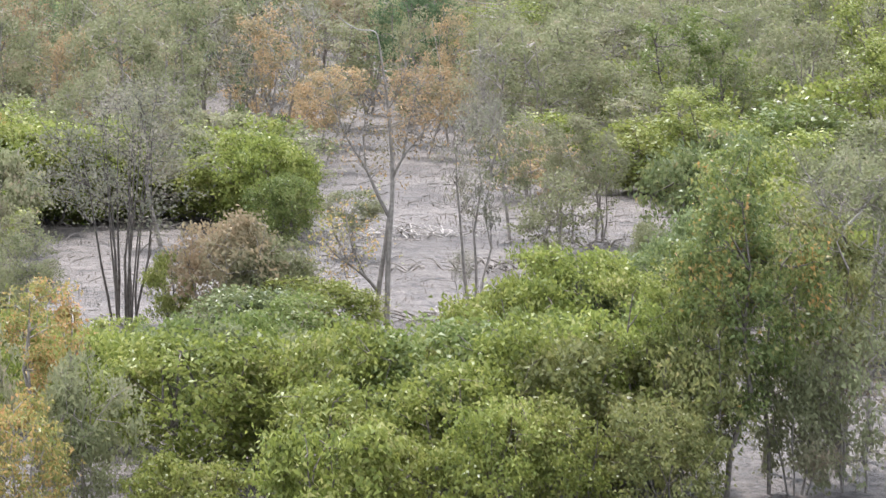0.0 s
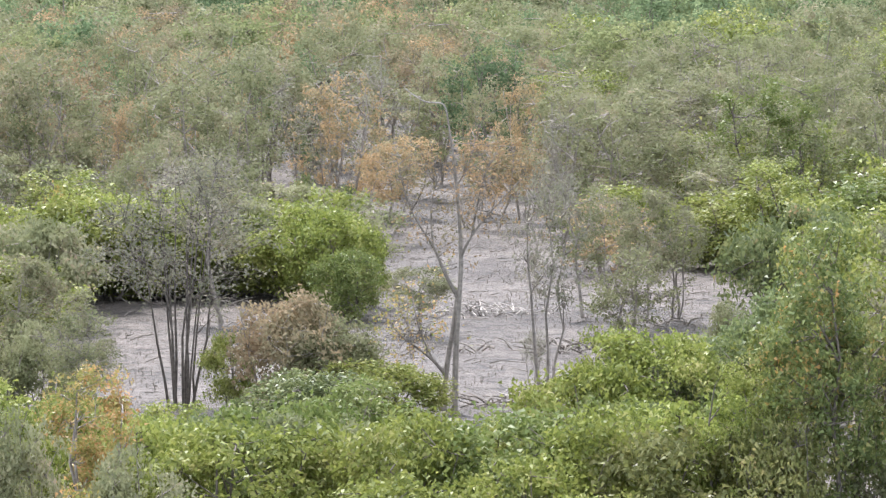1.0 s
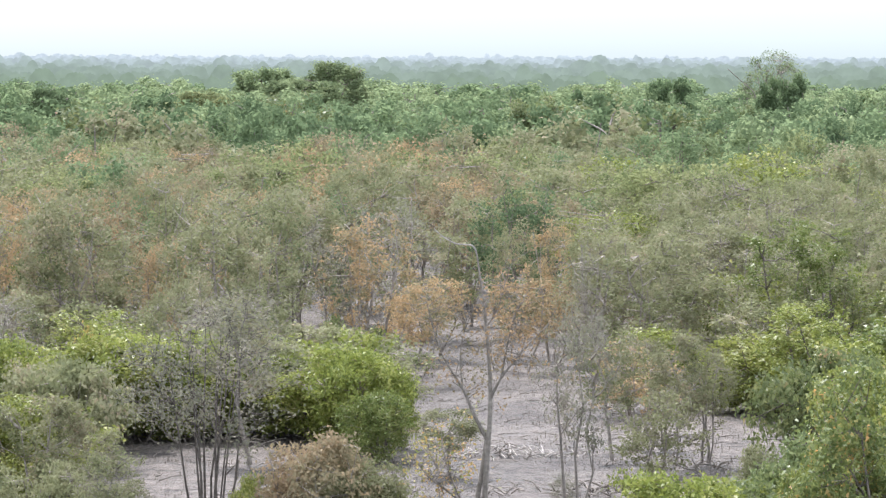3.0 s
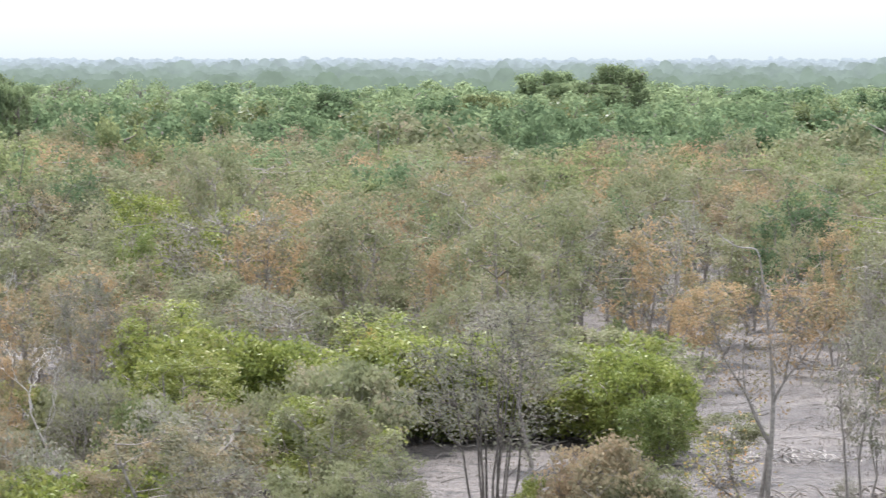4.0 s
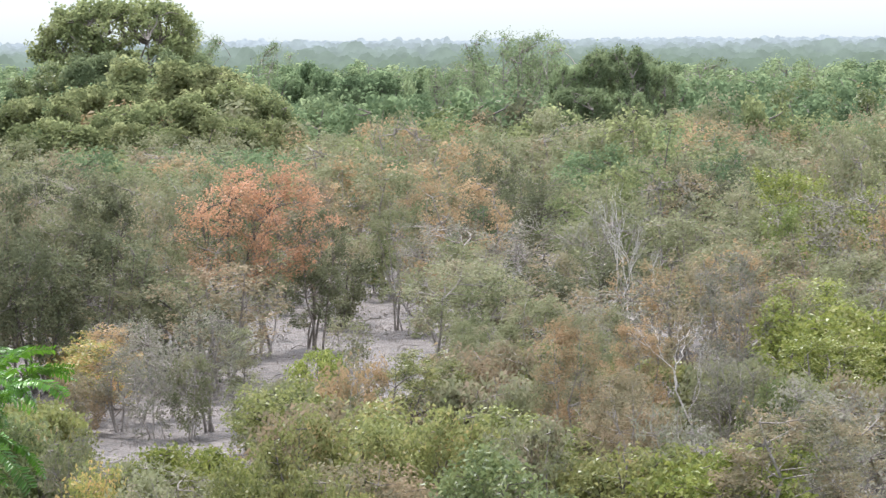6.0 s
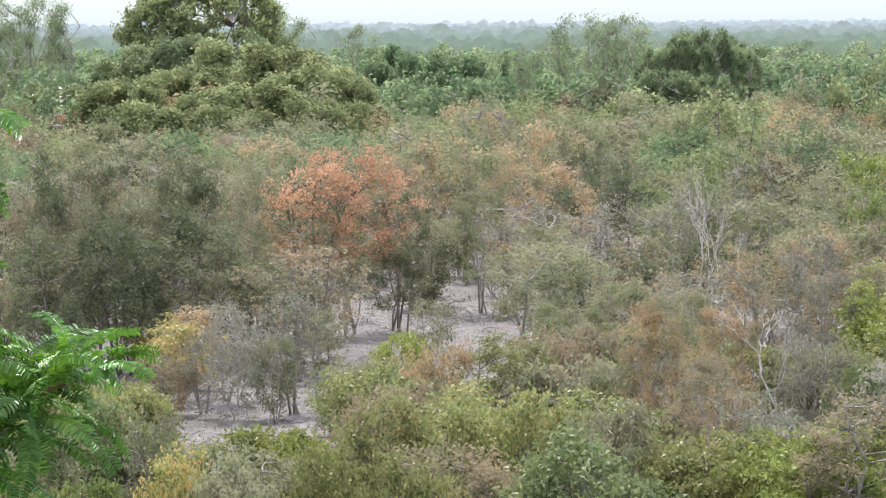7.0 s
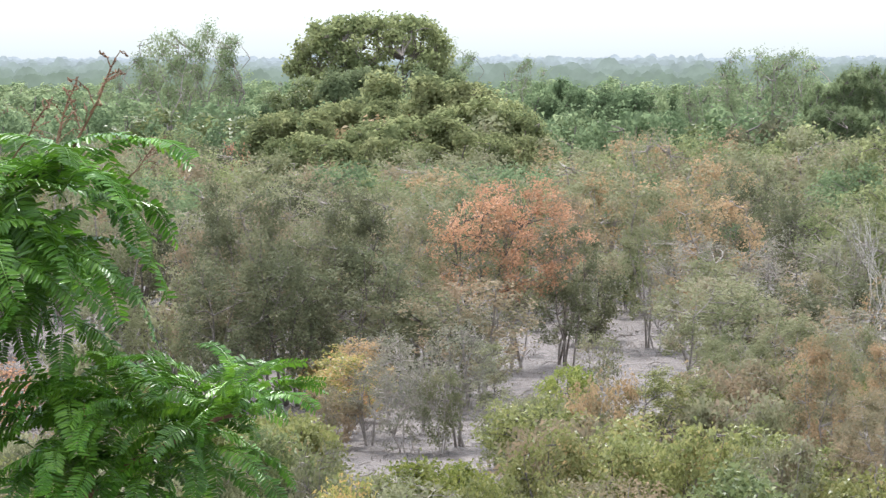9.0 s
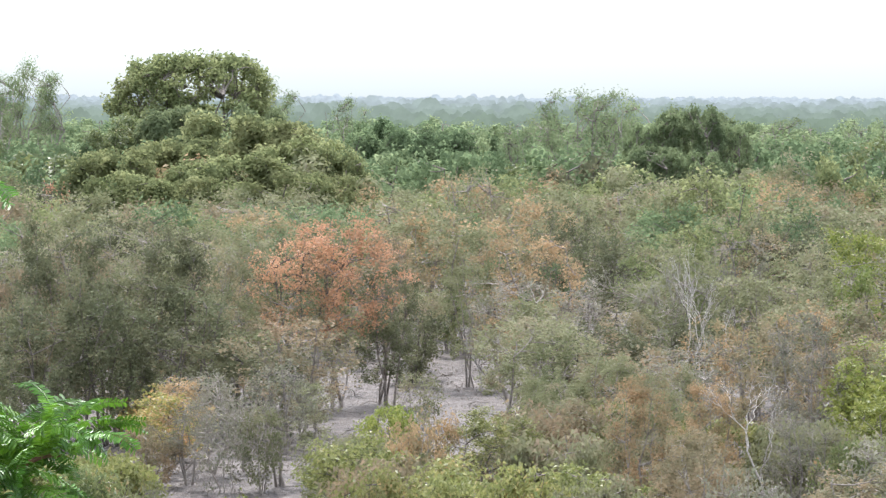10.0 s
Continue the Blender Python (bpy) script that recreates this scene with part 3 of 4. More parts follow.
mangrove("rust", -48.8, 87.0, 2.1, 2.8)
mangrove("brown", -23.0, 97.3, 4.8, 2.9)
mangrove("green", 10.7, 99.8, 2.5, 4.3, "bush")
mangrove("brown", -47.9, 88.6, 1.7, 2.0)
mangrove("yellowing", -40.2, 93.1, 2.3, 2.7)
mangrove("green", 10.1, 103.1, 1.8, 3.8, "bush")
mangrove("olive", 5.3, 103.6, 1.4, 2.0)
mangrove("green", 6.2, 103.7, 2.4, 4.0, "bush")
mangrove("green", 6.9, 103.7, 1.7, 3.1, "bush")
mangrove("amber", -25.4, 100.8, 4.3, 3.0)
mangrove("dusk", -44.9, 93.8, 5.1, 3.8)
mangrove("olive", -11.3, 103.4, 4.6, 2.8)
mangrove("brown", -52.2, 90.0, 2.1, 2.8)
mangrove("lime", 9.5, 103.9, 2.8, 4.5, "bush")
mangrove("green", 7.9, 104.6, 2.8, 4.8, "bush")
mangrove("dusk", -44.0, 95.3, 6.1, 3.0)
mangrove("yellowing", -42.8, 96.5, 1.4, 1.9)
mangrove("dusk", -43.8, 96.5, 5.0, 3.6)
mangrove("dusk", -42.3, 97.2, 4.2, 3.2)
mangrove("bare", -25.9, 102.8, 5.5, 1.8, "snag")
mangrove("lime", 11.6, 105.4, 2.9, 4.8, "bush")
mangrove("bare", -27.2, 104.5, 6.4, 2.0, "snag")
mangrove("dusk", -46.2, 97.6, 7.4, 3.8)
mangrove("olive", -47.4, 97.1, 4.7, 2.7)
mangrove("grey", -39.4, 101.6, 2.9, 2.4, "tall")
mangrove("dusk", -44.7, 100.5, 5.5, 3.5)
mangrove("dusk", -42.9, 101.3, 5.1, 3.7)
mangrove("brown", -48.3, 98.9, 6.0, 2.8)
mangrove("thin", -41.7, 102.7, 3.6, 2.4, "tall")
mangrove("thin", -36.4, 104.7, 1.9, 1.7)
mangrove("brown", -47.0, 100.6, 6.6, 3.4)
mangrove("olive", -51.7, 99.3, 3.6, 2.8)
mangrove("brown", -30.3, 107.8, 4.2, 2.8)
mangrove("olive", -9.5, 111.6, 5.1, 3.0)
mangrove("grey", 1.4, 112.0, 4.7, 2.5, "tall")
mangrove("green", 12.8, 111.3, 3.0, 4.3)
mangrove("amber", -12.9, 111.3, 5.1, 2.4)
mangrove("brown", -46.2, 103.0, 1.7, 1.7)
mangrove("amber", -19.4, 111.3, 5.7, 3.6)
mangrove("amber", -4.3, 112.9, 3.5, 2.1, "tall")
mangrove("lime", -23.1, 110.6, 5.7, 2.5)
mangrove("dusk", -44.7, 103.8, 6.9, 3.8)
mangrove("lime", 10.1, 113.5, 3.7, 4.4)
mangrove("olive", -46.4, 104.1, 6.2, 3.6)
mangrove("grey", -29.3, 110.2, 5.8, 2.7, "tall")
mangrove("olive", -43.6, 106.4, 4.4, 2.5)
mangrove("thin", -42.5, 108.3, 4.6, 3.3, "tree")
mangrove("olive", -52.0, 104.1, 2.5, 3.7)
mangrove("dark", -50.2, 105.1, 2.1, 2.3)
mangrove("amber", -0.7, 116.8, 3.4, 3.1, "tall")
mangrove("brown", -45.2, 107.9, 6.1, 2.9)
mangrove("dark", -17.6, 115.7, 4.7, 2.0)
mangrove("rust", -42.4, 109.2, 6.2, 4.5, "crown")
mangrove("thin", -41.6, 110.2, 4.1, 3.0, "tall")
mangrove("grey", -1.8, 117.8, 1.5, 1.2, "tall")
mangrove("grey", -28.0, 114.6, 6.4, 2.6, "tall")
mangrove("thin", 14.9, 117.1, 3.9, 5.0)
# dark leaves here stand in for the shade inside a hollow bush
mangrove("dark", -7.6, 117.8, 1.9, 1.2)
mangrove("rust", -41.5, 111.0, 7.0, 5.2, "crown")
mangrove("bare", -5.9, 118.9, 5.1, 1.4, "snag")
# another dark shrub in place of a shaded hollow
mangrove("dark", -6.0, 119.3, 1.5, 1.5)
mangrove("amber", -4.5, 119.4, 2.4, 2.3, "tall")
mangrove("dusk", -40.4, 112.8, 5.2, 2.8, "crown")
mangrove("olive", 12.5, 119.3, 3.5, 4.8)
mangrove("green", 9.6, 119.6, 3.7, 5.0)
mangrove("amber", 0.2, 120.0, 5.5, 2.2)
mangrove("bare", -48.7, 109.9, 2.9, 2.0, "snag")
mangrove("dusk", -40.9, 113.1, 3.5, 3.0, "tree")
mangrove("amber", -4.0, 120.9, 3.1, 2.5, "tall")
mangrove("olive", -46.0, 111.9, 5.9, 2.4)
mangrove("olive", 4.5, 121.9, 3.1, 4.1)
mangrove("amber", -45.7, 113.1, 4.2, 2.5)
mangrove("green", 6.8, 121.8, 3.1, 4.5)
mangrove("olive", -1.2, 122.0, 5.2, 2.3)
mangrove("grey", -7.7, 121.8, 5.4, 3.3)
mangrove("olive", -32.8, 120.6, 4.5, 3.1)
mangrove("bare", -39.1, 119.2, 3.2, 2.1, "snag")
mangrove("amber", -38.3, 119.5, 3.0, 2.5, "tall")
mangrove("brown", 0.6, 125.5, 2.4, 2.2, "tall")
mangrove("amber", -16.7, 124.9, 6.2, 3.8)
mangrove("olive", -39.9, 120.6, 5.4, 2.6)
mangrove("dusk", -42.4, 121.1, 3.0, 2.8)
mangrove("olive", -43.0, 123.6, 3.8, 2.2, "tree")
mangrove("brown", -38.4, 126.3, 5.9, 2.7)
mangrove("amber", -41.7, 129.5, 5.8, 3.0)
mangrove("olive", -3.2, 138.0, 5.8, 3.5)
mangrove("dusk", -38.9, 134.5, 5.9, 2.6)
mangrove("brown", -47.5, 132.8, 5.8, 2.8)
# dark shrub added to give the darkness of a shaded gap between trees
mangrove("dark", -46.8, 138.3, 2.9, 2.2)
mangrove("dusk", -42.6, 141.7, 6.6, 3.2)
mangrove("brown", -61.0, 137.0, 6.2, 3.5)
mangrove("olive", -70.0, 132.7, 6.0, 3.5)
mangrove("brown", -68.3, 133.6, 6.0, 3.5)
mangrove("olive", -52.6, 151.1, 5.9, 3.5)
mangrove("rust", -29.3, 162.4, 5.4, 2.2)
mangrove("brown", -14.7, 165.3, 6.4, 3.6)
mangrove("brown", -76.0, 154.3, 6.2, 3.8)
mangrove("olive", -20.4, 170.8, 6.5, 4.0)
mangrove("amber", -13.0, 175.5, 6.5, 4.1)
mangrove("dark", -1.2, 178.0, 6.3, 3.6)
mangrove("brown", -56.4, 173.1, 6.3, 3.7)
mangrove("amber", -7.6, 189.8, 6.7, 4.3)
mangrove("rust", -81.3, 171.7, 6.5, 2.2)
mangrove("brown", -52.8, 182.5, 6.1, 4.5)
mangrove("brown", -60.4, 186.5, 6.1, 3.6)
mangrove("olive", -49.4, 193.8, 6.3, 4.7)
mangrove("brown", -51.7, 193.2, 6.0, 4.7)
mangrove("amber", -58.8, 191.2, 6.5, 4.4)
mangrove("amber", -60.3, 195.9, 6.5, 4.1)
mangrove("brown", -48.9, 209.4, 6.8, 5.1)
mangrove("brown", -40.0, 218.4, 6.6, 3.9)
mangrove("brown", -36.5, 225.1, 6.9, 4.4)

# ---------------------------------------------------------------- thicket
# open mud: degrees to the right of straight ahead, distance, half widths
OPEN = [(-1.2, 112, 1.35, 19), (-0.9, 87, 2.4, 15), (-6.3, 85, 2.0, 9), (3.0, 96, 1.9, 8), (-3.5, 84, 1.2, 6), (-20.3, 121, 1.9, 13), (-23.0, 98, 2.3, 9), (-20.7, 102, 0.7, 8),
        (-24.5, 116, 0.9, 6), (-18.2, 131, 1.0, 6), (-30.0, 100, 2.2, 5), (-10.0, 83, 0.7, 3), (-13.5, 83, 0.3, 2), (-14.6, 229, 1.3, 17)]


# what grows where: degrees to the right from and to, distance from and to, kinds
ZONES = [
    (-40, 20, 0, 66, "green green dark lime"),
    (-40, -19, 66, 97, "shadowy olive shadowy thin brown"),
    (-19, -14, 66, 97, "shadowy shadowy olive brown shadowy"),
    (-14, -9, 66, 97, "grey brown olive grey amber green"),
    (-9, 20, 66, 97, "green olive green dark thin"),
    (-40, -21.5, 97, 130, "dusk brown olive dusk thin"),
    (-21.5, -14.5, 97, 130, "brown olive grey amber dusk olive"),
    (-14.5, -9.5, 97, 130, "olive grey brown olive green amber"),
    (-9.5, -3.5, 97, 130, "olive brown green thin amber olive"),
    (-3.5, 1.5, 97, 130, "thin olive brown grey amber olive"),
    (1.5, 20, 97, 130, "green olive green lime olive thin"),
    (-40, -9, 130, 215, "olive brown moss thin dusk amber olive deep"),
    (-9, 0.5, 130, 215, "olive brown deep amber moss brown olive olive"),
    (0.5, 20, 130, 170, "olive moss green moss thin olive"),
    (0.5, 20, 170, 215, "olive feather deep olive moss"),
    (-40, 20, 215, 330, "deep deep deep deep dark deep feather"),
    # farthest woods take mostly the paler palette, as painted haze
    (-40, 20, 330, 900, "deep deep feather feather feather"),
]


def kind_at(az, d):
    for a0, a1, d0, d1, kinds in ZONES:
        if a0 <= az < a1 and d0 <= d < d1:
            return CHANCE.choice(kinds.split())
    return "olive"


# lowest sight line that stays free, in degrees under the horizon
FREE = [(4.6, 7.8, 10.5), (-5.8, -3.0, 10.9), (-8.2, -5.2, 8.1), (-5.2, -2.6, 7.4), (-2.6, 0.9, 8.6), (0.9, 2.0, 7.6), (2.0, 4.4, 7.1), (-19.6, -17.6, 5.7), (-20.3, -19.6, 5.8), (-24.6, -20.3, 7.1), (-26.6, -24.6, 6.1), (-33, -28, 6.4)]


def thicket(d0, d1, step, low, high, level, shape="", single=False):
    d = d0
    while d < d1:
        az = -33.0
        gap = math.degrees(step / d)
        while az < 10.5:
            a = az + CHANCE.uniform(-0.45, 0.45) * gap
            r = d + CHANCE.uniform(-0.45, 0.45) * step
            az += gap
            if any(((a - o[0]) / o[2]) ** 2 + ((r - o[1]) / o[3]) ** 2 < 1 for o in OPEN):
                continue
            x, y = r * math.sin(radians(a)), r * math.cos(radians(a))
            w = step * (CHANCE.uniform(0.9, 1.3) if shape != "wood" else CHANCE.uniform(0.75, 1.35))
            if any(abs(x - p[0]) < 9 and math.hypot(x - p[0], y - p[1]) < 0.29 * (w + p[2]) for p in FIXED):
                continue
            h = CHANCE.uniform(low, high) + (CHANCE.uniform(0, 0.25 if shape != "wood" else 0.08) * high if CHANCE.random() < 0.1 else 0)
            for a0, a1, sight in FREE:
                if a0 < a < a1 and r < 125:
                    h = min(h, EYE - r * math.tan(radians(sight)) if r * math.tan(radians(sight)) < EYE + (1.6 if a < -15 else 0.5) else h)
            if -24.9 < a < -18.8 and 140 < r < 200:
                h = min(h, EYE - r * math.tan(radians(1.95)) + CHANCE.uniform(-0.2, 1.7))
            if r < 66 and a > 3.6:
                continue
            if -5.2 < a < 2.0 and 86 < r < 112:
                h = min(h, 2.3)
            w = min(w, 1.3 * h + 0.8)
            if h < 1.1 or (a < -9 and EYE - 1.2 * h > 0.148 * r):
                continue
            kind = kind_at(a, r)
            if single:
                mangrove(kind, x, y, h, w)
            else:
                joined(kind, x, y, h, w, shape or ("shrub" if h < 3.4 else "crown" if w > 4.6 else "tree"), level)
        d += step


FIXED = list(PLACED)
thicket(50.5, 66, 2.4, 1.5, 2.4, 0, single=True)
thicket(66, 97, 3.2, 2.0, 3.4, 0, single=True)
thicket(97, 112, 3.6, 3.0, 4.8, 1)
thicket(112, 150, 4.1, 4.6, 6.6, 1)
thicket(150, 212, 4.8, 5.0, 6.9, 2)
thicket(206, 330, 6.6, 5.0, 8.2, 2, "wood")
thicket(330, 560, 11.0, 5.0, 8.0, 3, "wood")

# ---------------------------------------------------------------- tall trees beyond the thicket
BROAD = {}


def broad_tree(kind, x, y, height, width, label, domed=False):
    """A tall tree with a rounded crown of many leaf clumps."""
    d = math.hypot(x, y)
    key = CHANCE.randrange(3) + 3 * domed
    if key not in BROAD:
        rng = np.random.default_rng(70 + key)
        if domed:
            got = plant_arrays(rng, 12.0, 12.0, 6, 0.30, 1200, 20, 0.25, 0.6, 5, 2, 0.035, 0.22, 0.26, 1.1, 170, 0, 0.05, (-0.6, 0.97), 0.12, twigs=0.6, loose=0.5, lump=(0.07, 0.12), limb_share=8, shell=(0.7, 0.98))
        else:
            got = plant_arrays(rng, 12.0, 12.0, 3, 0.2, 400, 34, 0.27, 0.6, 5, 1, 0.035, 0.2, 0.34, 0.75, 30, 0, 0.05, (-0.7, 0.72), 0.12, twigs=0.4, loose=0.35, lump=(0.14, 0.22), core=0.7, face=0.95)
        BROAD[key] = (quad_mesh("broad_wood", *got[0], [DARK_BARK]), quad_mesh("broad_leaves", *got[1], [LEAF["deep"]]))
    base = tagged(new("broadleaf_tree"), label, "tree", "tall trees", "thing")
    base.matrix_world = pose(x, y, -0.05, 0, 0, CHANCE.uniform(0, 360)) @ Matrix.Diagonal((width / 12, width / 12, height / 12, 1))
    part("trunk", BROAD[key][0], base)
    part("crown", BROAD[key][1], base, "", LEAF[kind])


FEATHER = {}


def feathery_tree(x, y, height, width):
    """A slender tree with bent dark stems and thin hanging foliage."""
    key = CHANCE.randrange(3)
    if key not in FEATHER:
        rng = np.random.default_rng(90 + key)
        got = plant_arrays(rng, 13.0, 8.0, 5, 0.3, 190, 22, 0.26, 0.24, 5, 2, 0.03, 0.15, 0.40, 1.3, 18, 0, 0.14, (-0.75, 0.8), 0.22, droop=0.9, twigs=0.7, lump=(0.13, 0.22))
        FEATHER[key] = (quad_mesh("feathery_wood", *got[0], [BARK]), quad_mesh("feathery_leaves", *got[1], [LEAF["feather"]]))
    base = tagged(new("feathery_tree"), "slender tree with bent dark stems and thin pale foliage", "tree", "tall trees", "thing")
    base.matrix_world = pose(x, y, -0.05, 0, 0, CHANCE.uniform(0, 360)) @ Matrix.Diagonal((width / 8, width / 8, height / 13, 1))
    part("trunk", FEATHER[key][0], base)
    part("crown", FEATHER[key][1], base)


broad_tree("moss", -117.2, 276.2, 14.6, 15.2, "tall grey green broadleaf tree with a rounded crown", True)
broad_tree("dark", -115.8, 260.4, 10.0, 9.1, "tall grey green broadleaf tree with a rounded crown")
broad_tree("dark", -115.9, 254.9, 8.8, 6.1, "tall grey green broadleaf tree with a rounded crown")
broad_tree("feather", -108.4, 269.0, 10.8, 7.3, "tall grey green broadleaf tree with a rounded crown")
broad_tree("feather", -110.5, 257.3, 10.7, 10.3, "tall grey green broadleaf tree with a rounded crown")
broad_tree("moss", -81.9, 198.8, 10.6, 10.8, "broad light green tree with clumped foliage")
broad_tree("moss", -78.3, 197.0, 10.2, 9.2, "broad light green tree with clumped foliage")
broad_tree("moss", -81.1, 188.3, 9.0, 9.4, "broad light green tree with clumped foliage")
broad_tree("moss", -82.5, 182.2, 8.4, 8.3, "broad light green tree with clumped foliage")
broad_tree("moss", -74.8, 194.1, 9.0, 8.6, "broad light green tree with clumped foliage")
broad_tree("moss", -71.8, 192.0, 8.1, 5.9, "broad light green tree with clumped foliage")
broad_tree("moss", -75.6, 183.0, 8.1, 9.9, "broad light green tree with clumped foliage")
broad_tree("moss", -76.9, 173.7, 7.3, 8.3, "broad light green tree with clumped foliage")
broad_tree("moss", -71.1, 181.6, 7.3, 8.5, "broad light green tree with clumped foliage")
broad_tree("moss", -73.2, 173.2, 6.8, 7.8, "broad light green tree with clumped foliage")
broad_tree("moss", -68.2, 179.5, 6.8, 6.2, "broad light green tree with clumped foliage")
broad_tree("deep", -88.6, 244.4, 9.8, 6.5, "tall dark green broadleaf tree with a rounded crown")
broad_tree("deep", -86.3, 239.9, 8.8, 7.3, "tall dark green broadleaf tree with a rounded crown")
broad_tree("deep", -110.4, 235.4, 7.7, 5.2, "tall dark green broadleaf tree with a rounded crown")
broad_tree("deep", -109.2, 230.4, 7.1, 3.9, "tall dark green broadleaf tree with a rounded crown")
broad_tree("deep", -87.0, 255.6, 8.7, 7.7, "tall dark green broadleaf tree with a rounded crown")
broad_tree("deep", -87.4, 250.2, 7.9, 6.2, "tall dark green broadleaf tree with a rounded crown")
broad_tree("feather", -75.0, 290.5, 10.4, 9.1, "tall dark green broadleaf tree with a rounded crown")
broad_tree("feather", -78.3, 287.5, 9.3, 7.7, "tall dark green broadleaf tree with a rounded crown")
broad_tree("feather", -71.6, 289.3, 9.1, 7.0, "tall dark green broadleaf tree with a rounded crown")
broad_tree("feather", -73.5, 282.6, 8.8, 15.1, "tall dark green broadleaf tree with a rounded crown")
broad_tree("feather", -74.8, 278.1, 7.7, 9.5, "tall dark green broadleaf tree with a rounded crown")
broad_tree("feather", -69.7, 279.4, 7.4, 8.8, "tall dark green broadleaf tree with a rounded crown")
broad_tree("deep", -106.2, 312.4, 8.3, 8.3, "tall dark green broadleaf tree with a rounded crown")
broad_tree("deep", -102.6, 313.7, 7.4, 7.2, "tall dark green broadleaf tree with a rounded crown")
broad_tree("feather", -35.2, 418.5, 10.1, 12.0, "tall dark green broadleaf tree with a rounded crown")
broad_tree("feather", -26.4, 424.2, 10.7, 12.8, "tall dark green broadleaf tree with a rounded crown")
broad_tree("feather", -30.3, 408.9, 8.7, 15.1, "tall dark green broadleaf tree with a rounded crown")
broad_tree("deep", 12.0, 329.8, 9.6, 6.2, "tall dark green broadleaf tree with a rounded crown")
broad_tree("deep", 3.9, 300.0, 8.4, 5.6, "tall dark green broadleaf tree with a rounded crown")
broad_tree("deep", 20.9, 299.3, 10.0, 5.6, "tall dark green broadleaf tree with a rounded crown")
broad_tree("dark", -1.0, 270.0, 8.2, 6.8, "tall dark green broadleaf tree with a rounded crown")
broad_tree("moss", -29.1, 288.5, 8.2, 10.4, "broad light green tree with clumped foliage")
broad_tree("deep", -44.0, 296.8, 8.4, 6.9, "tall dark green broadleaf tree with a rounded crown")
broad_tree("deep", -32.2, 278.1, 7.8, 5.9, "tall dark green broadleaf tree with a rounded crown")
broad_tree("moss", 5.6, 259.9, 6.8, 6.5, "broad light green tree with clumped foliage")
broad_tree("moss", -6.1, 239.9, 5.5, 4.5, "broad light green tree with clumped foliage")
feathery_tree(-147.5, 295.2, 14.1, 7.2)
feathery_tree(-143.5, 297.2, 14.7, 7.9)
feathery_tree(-150.0, 293.9, 10.8, 5.7)
feathery_tree(-85.6, 287.5, 12.4, 8.0)
feathery_tree(-82.2, 288.5, 11.8, 8.0)
feathery_tree(-91.4, 296.2, 9.6, 5.5)
feathery_tree(-125.5, 316.0, 12.8, 6.6)
feathery_tree(-115.1, 309.3, 11.3, 5.1)
feathery_tree(27.8, 419.1, 12.5, 10.1)
feathery_tree(-74.0, 321.6, 8.2, 8.6)
feathery_tree(-68.6, 312.6, 7.7, 7.7)
feathery_tree(-76.2, 331.4, 9.3, 8.2)
feathery_tree(-69.0, 332.9, 9.5, 8.2)
feathery_tree(-148.3, 283.6, 8.7, 5.6)

feathery_tree(-78.5, 252.0, 9.6, 6.0)
for x, y, h, w in ((-60.6, 232.3, 10.3, 5.8), (-63.0, 231.4, 9.1, 4.8), (-58.3, 233.2, 9.0, 4.4), (-62.0, 227.5, 7.5, 5.2), (-59.2, 228.5, 7.2, 4.8)):
    broad_tree("feather", x, y, h, w, "broad green tree with a domed crown", True)
feathery_tree(-75.5, 262.5, 11.8, 6.0)
feathery_tree(-122.0, 243.0, 12.6, 6.5)
feathery_tree(-118.0, 245.0, 13.2, 6.0)

finish_thickets()


# ---------------------------------------------------------------- hazy woods on the horizon
def ridge(distance, top, rough, colour, seed):
    """A glowing strip cut like far treetops, with haze put into its colour."""
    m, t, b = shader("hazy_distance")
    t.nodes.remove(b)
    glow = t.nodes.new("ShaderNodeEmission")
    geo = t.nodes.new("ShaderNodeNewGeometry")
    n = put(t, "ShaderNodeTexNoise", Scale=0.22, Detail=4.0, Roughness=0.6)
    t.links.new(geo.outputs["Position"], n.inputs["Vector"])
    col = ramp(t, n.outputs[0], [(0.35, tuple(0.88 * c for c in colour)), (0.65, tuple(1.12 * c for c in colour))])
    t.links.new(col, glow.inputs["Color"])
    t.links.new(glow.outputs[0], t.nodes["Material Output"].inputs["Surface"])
    verts, faces = [], []
    rng = np.random.default_rng(int(seed))
    length = radians(75) * distance
    wide = max(1.0, distance / 1500) ** 0.5
    crowns = []
    s = 0.0
    while s < length:
        crowns.append((s, rng.uniform(1.2, 3.0) * wide, top + rough * (rng.normal(0, 0.3) + (rng.uniform(0.3, 0.9) if rng.random() < 0.08 else 0))))
        s += rng.uniform(0.8, 2.6) * wide
    at = np.array([c[0] for c in crowns])
    half = np.array([c[1] for c in crowns])
    tall = np.array([c[2] for c in crowns])
    step = distance * 0.0004
    for i in range(int(length / step) + 1):
        s = i * step
        near = slice(max(0, np.searchsorted(at, s - 4 * wide)), np.searchsorted(at, s + 4 * wide) + 1)
        h = np.max(tall[near] - 1.6 * np.abs((s - at[near]) / half[near]) ** 2.5) + 0.4 * noise.noise((s * 1.3 / wide, seed, 2.0)) + 0.35 * noise.noise((s * 3.1 / wide, seed, 5.0)) + 1.2 * noise.noise((s * 0.02, seed, 8.0))
        c = radians(-50) + s / distance
        for z in (-1.0, float(h)):
            verts.append((distance * math.sin(c), distance * math.cos(c), z))
        if i:
            k = 2 * i
            faces.append((k - 2, k, k + 1, k - 1))
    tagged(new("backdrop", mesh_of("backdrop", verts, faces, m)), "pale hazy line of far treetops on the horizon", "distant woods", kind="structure")


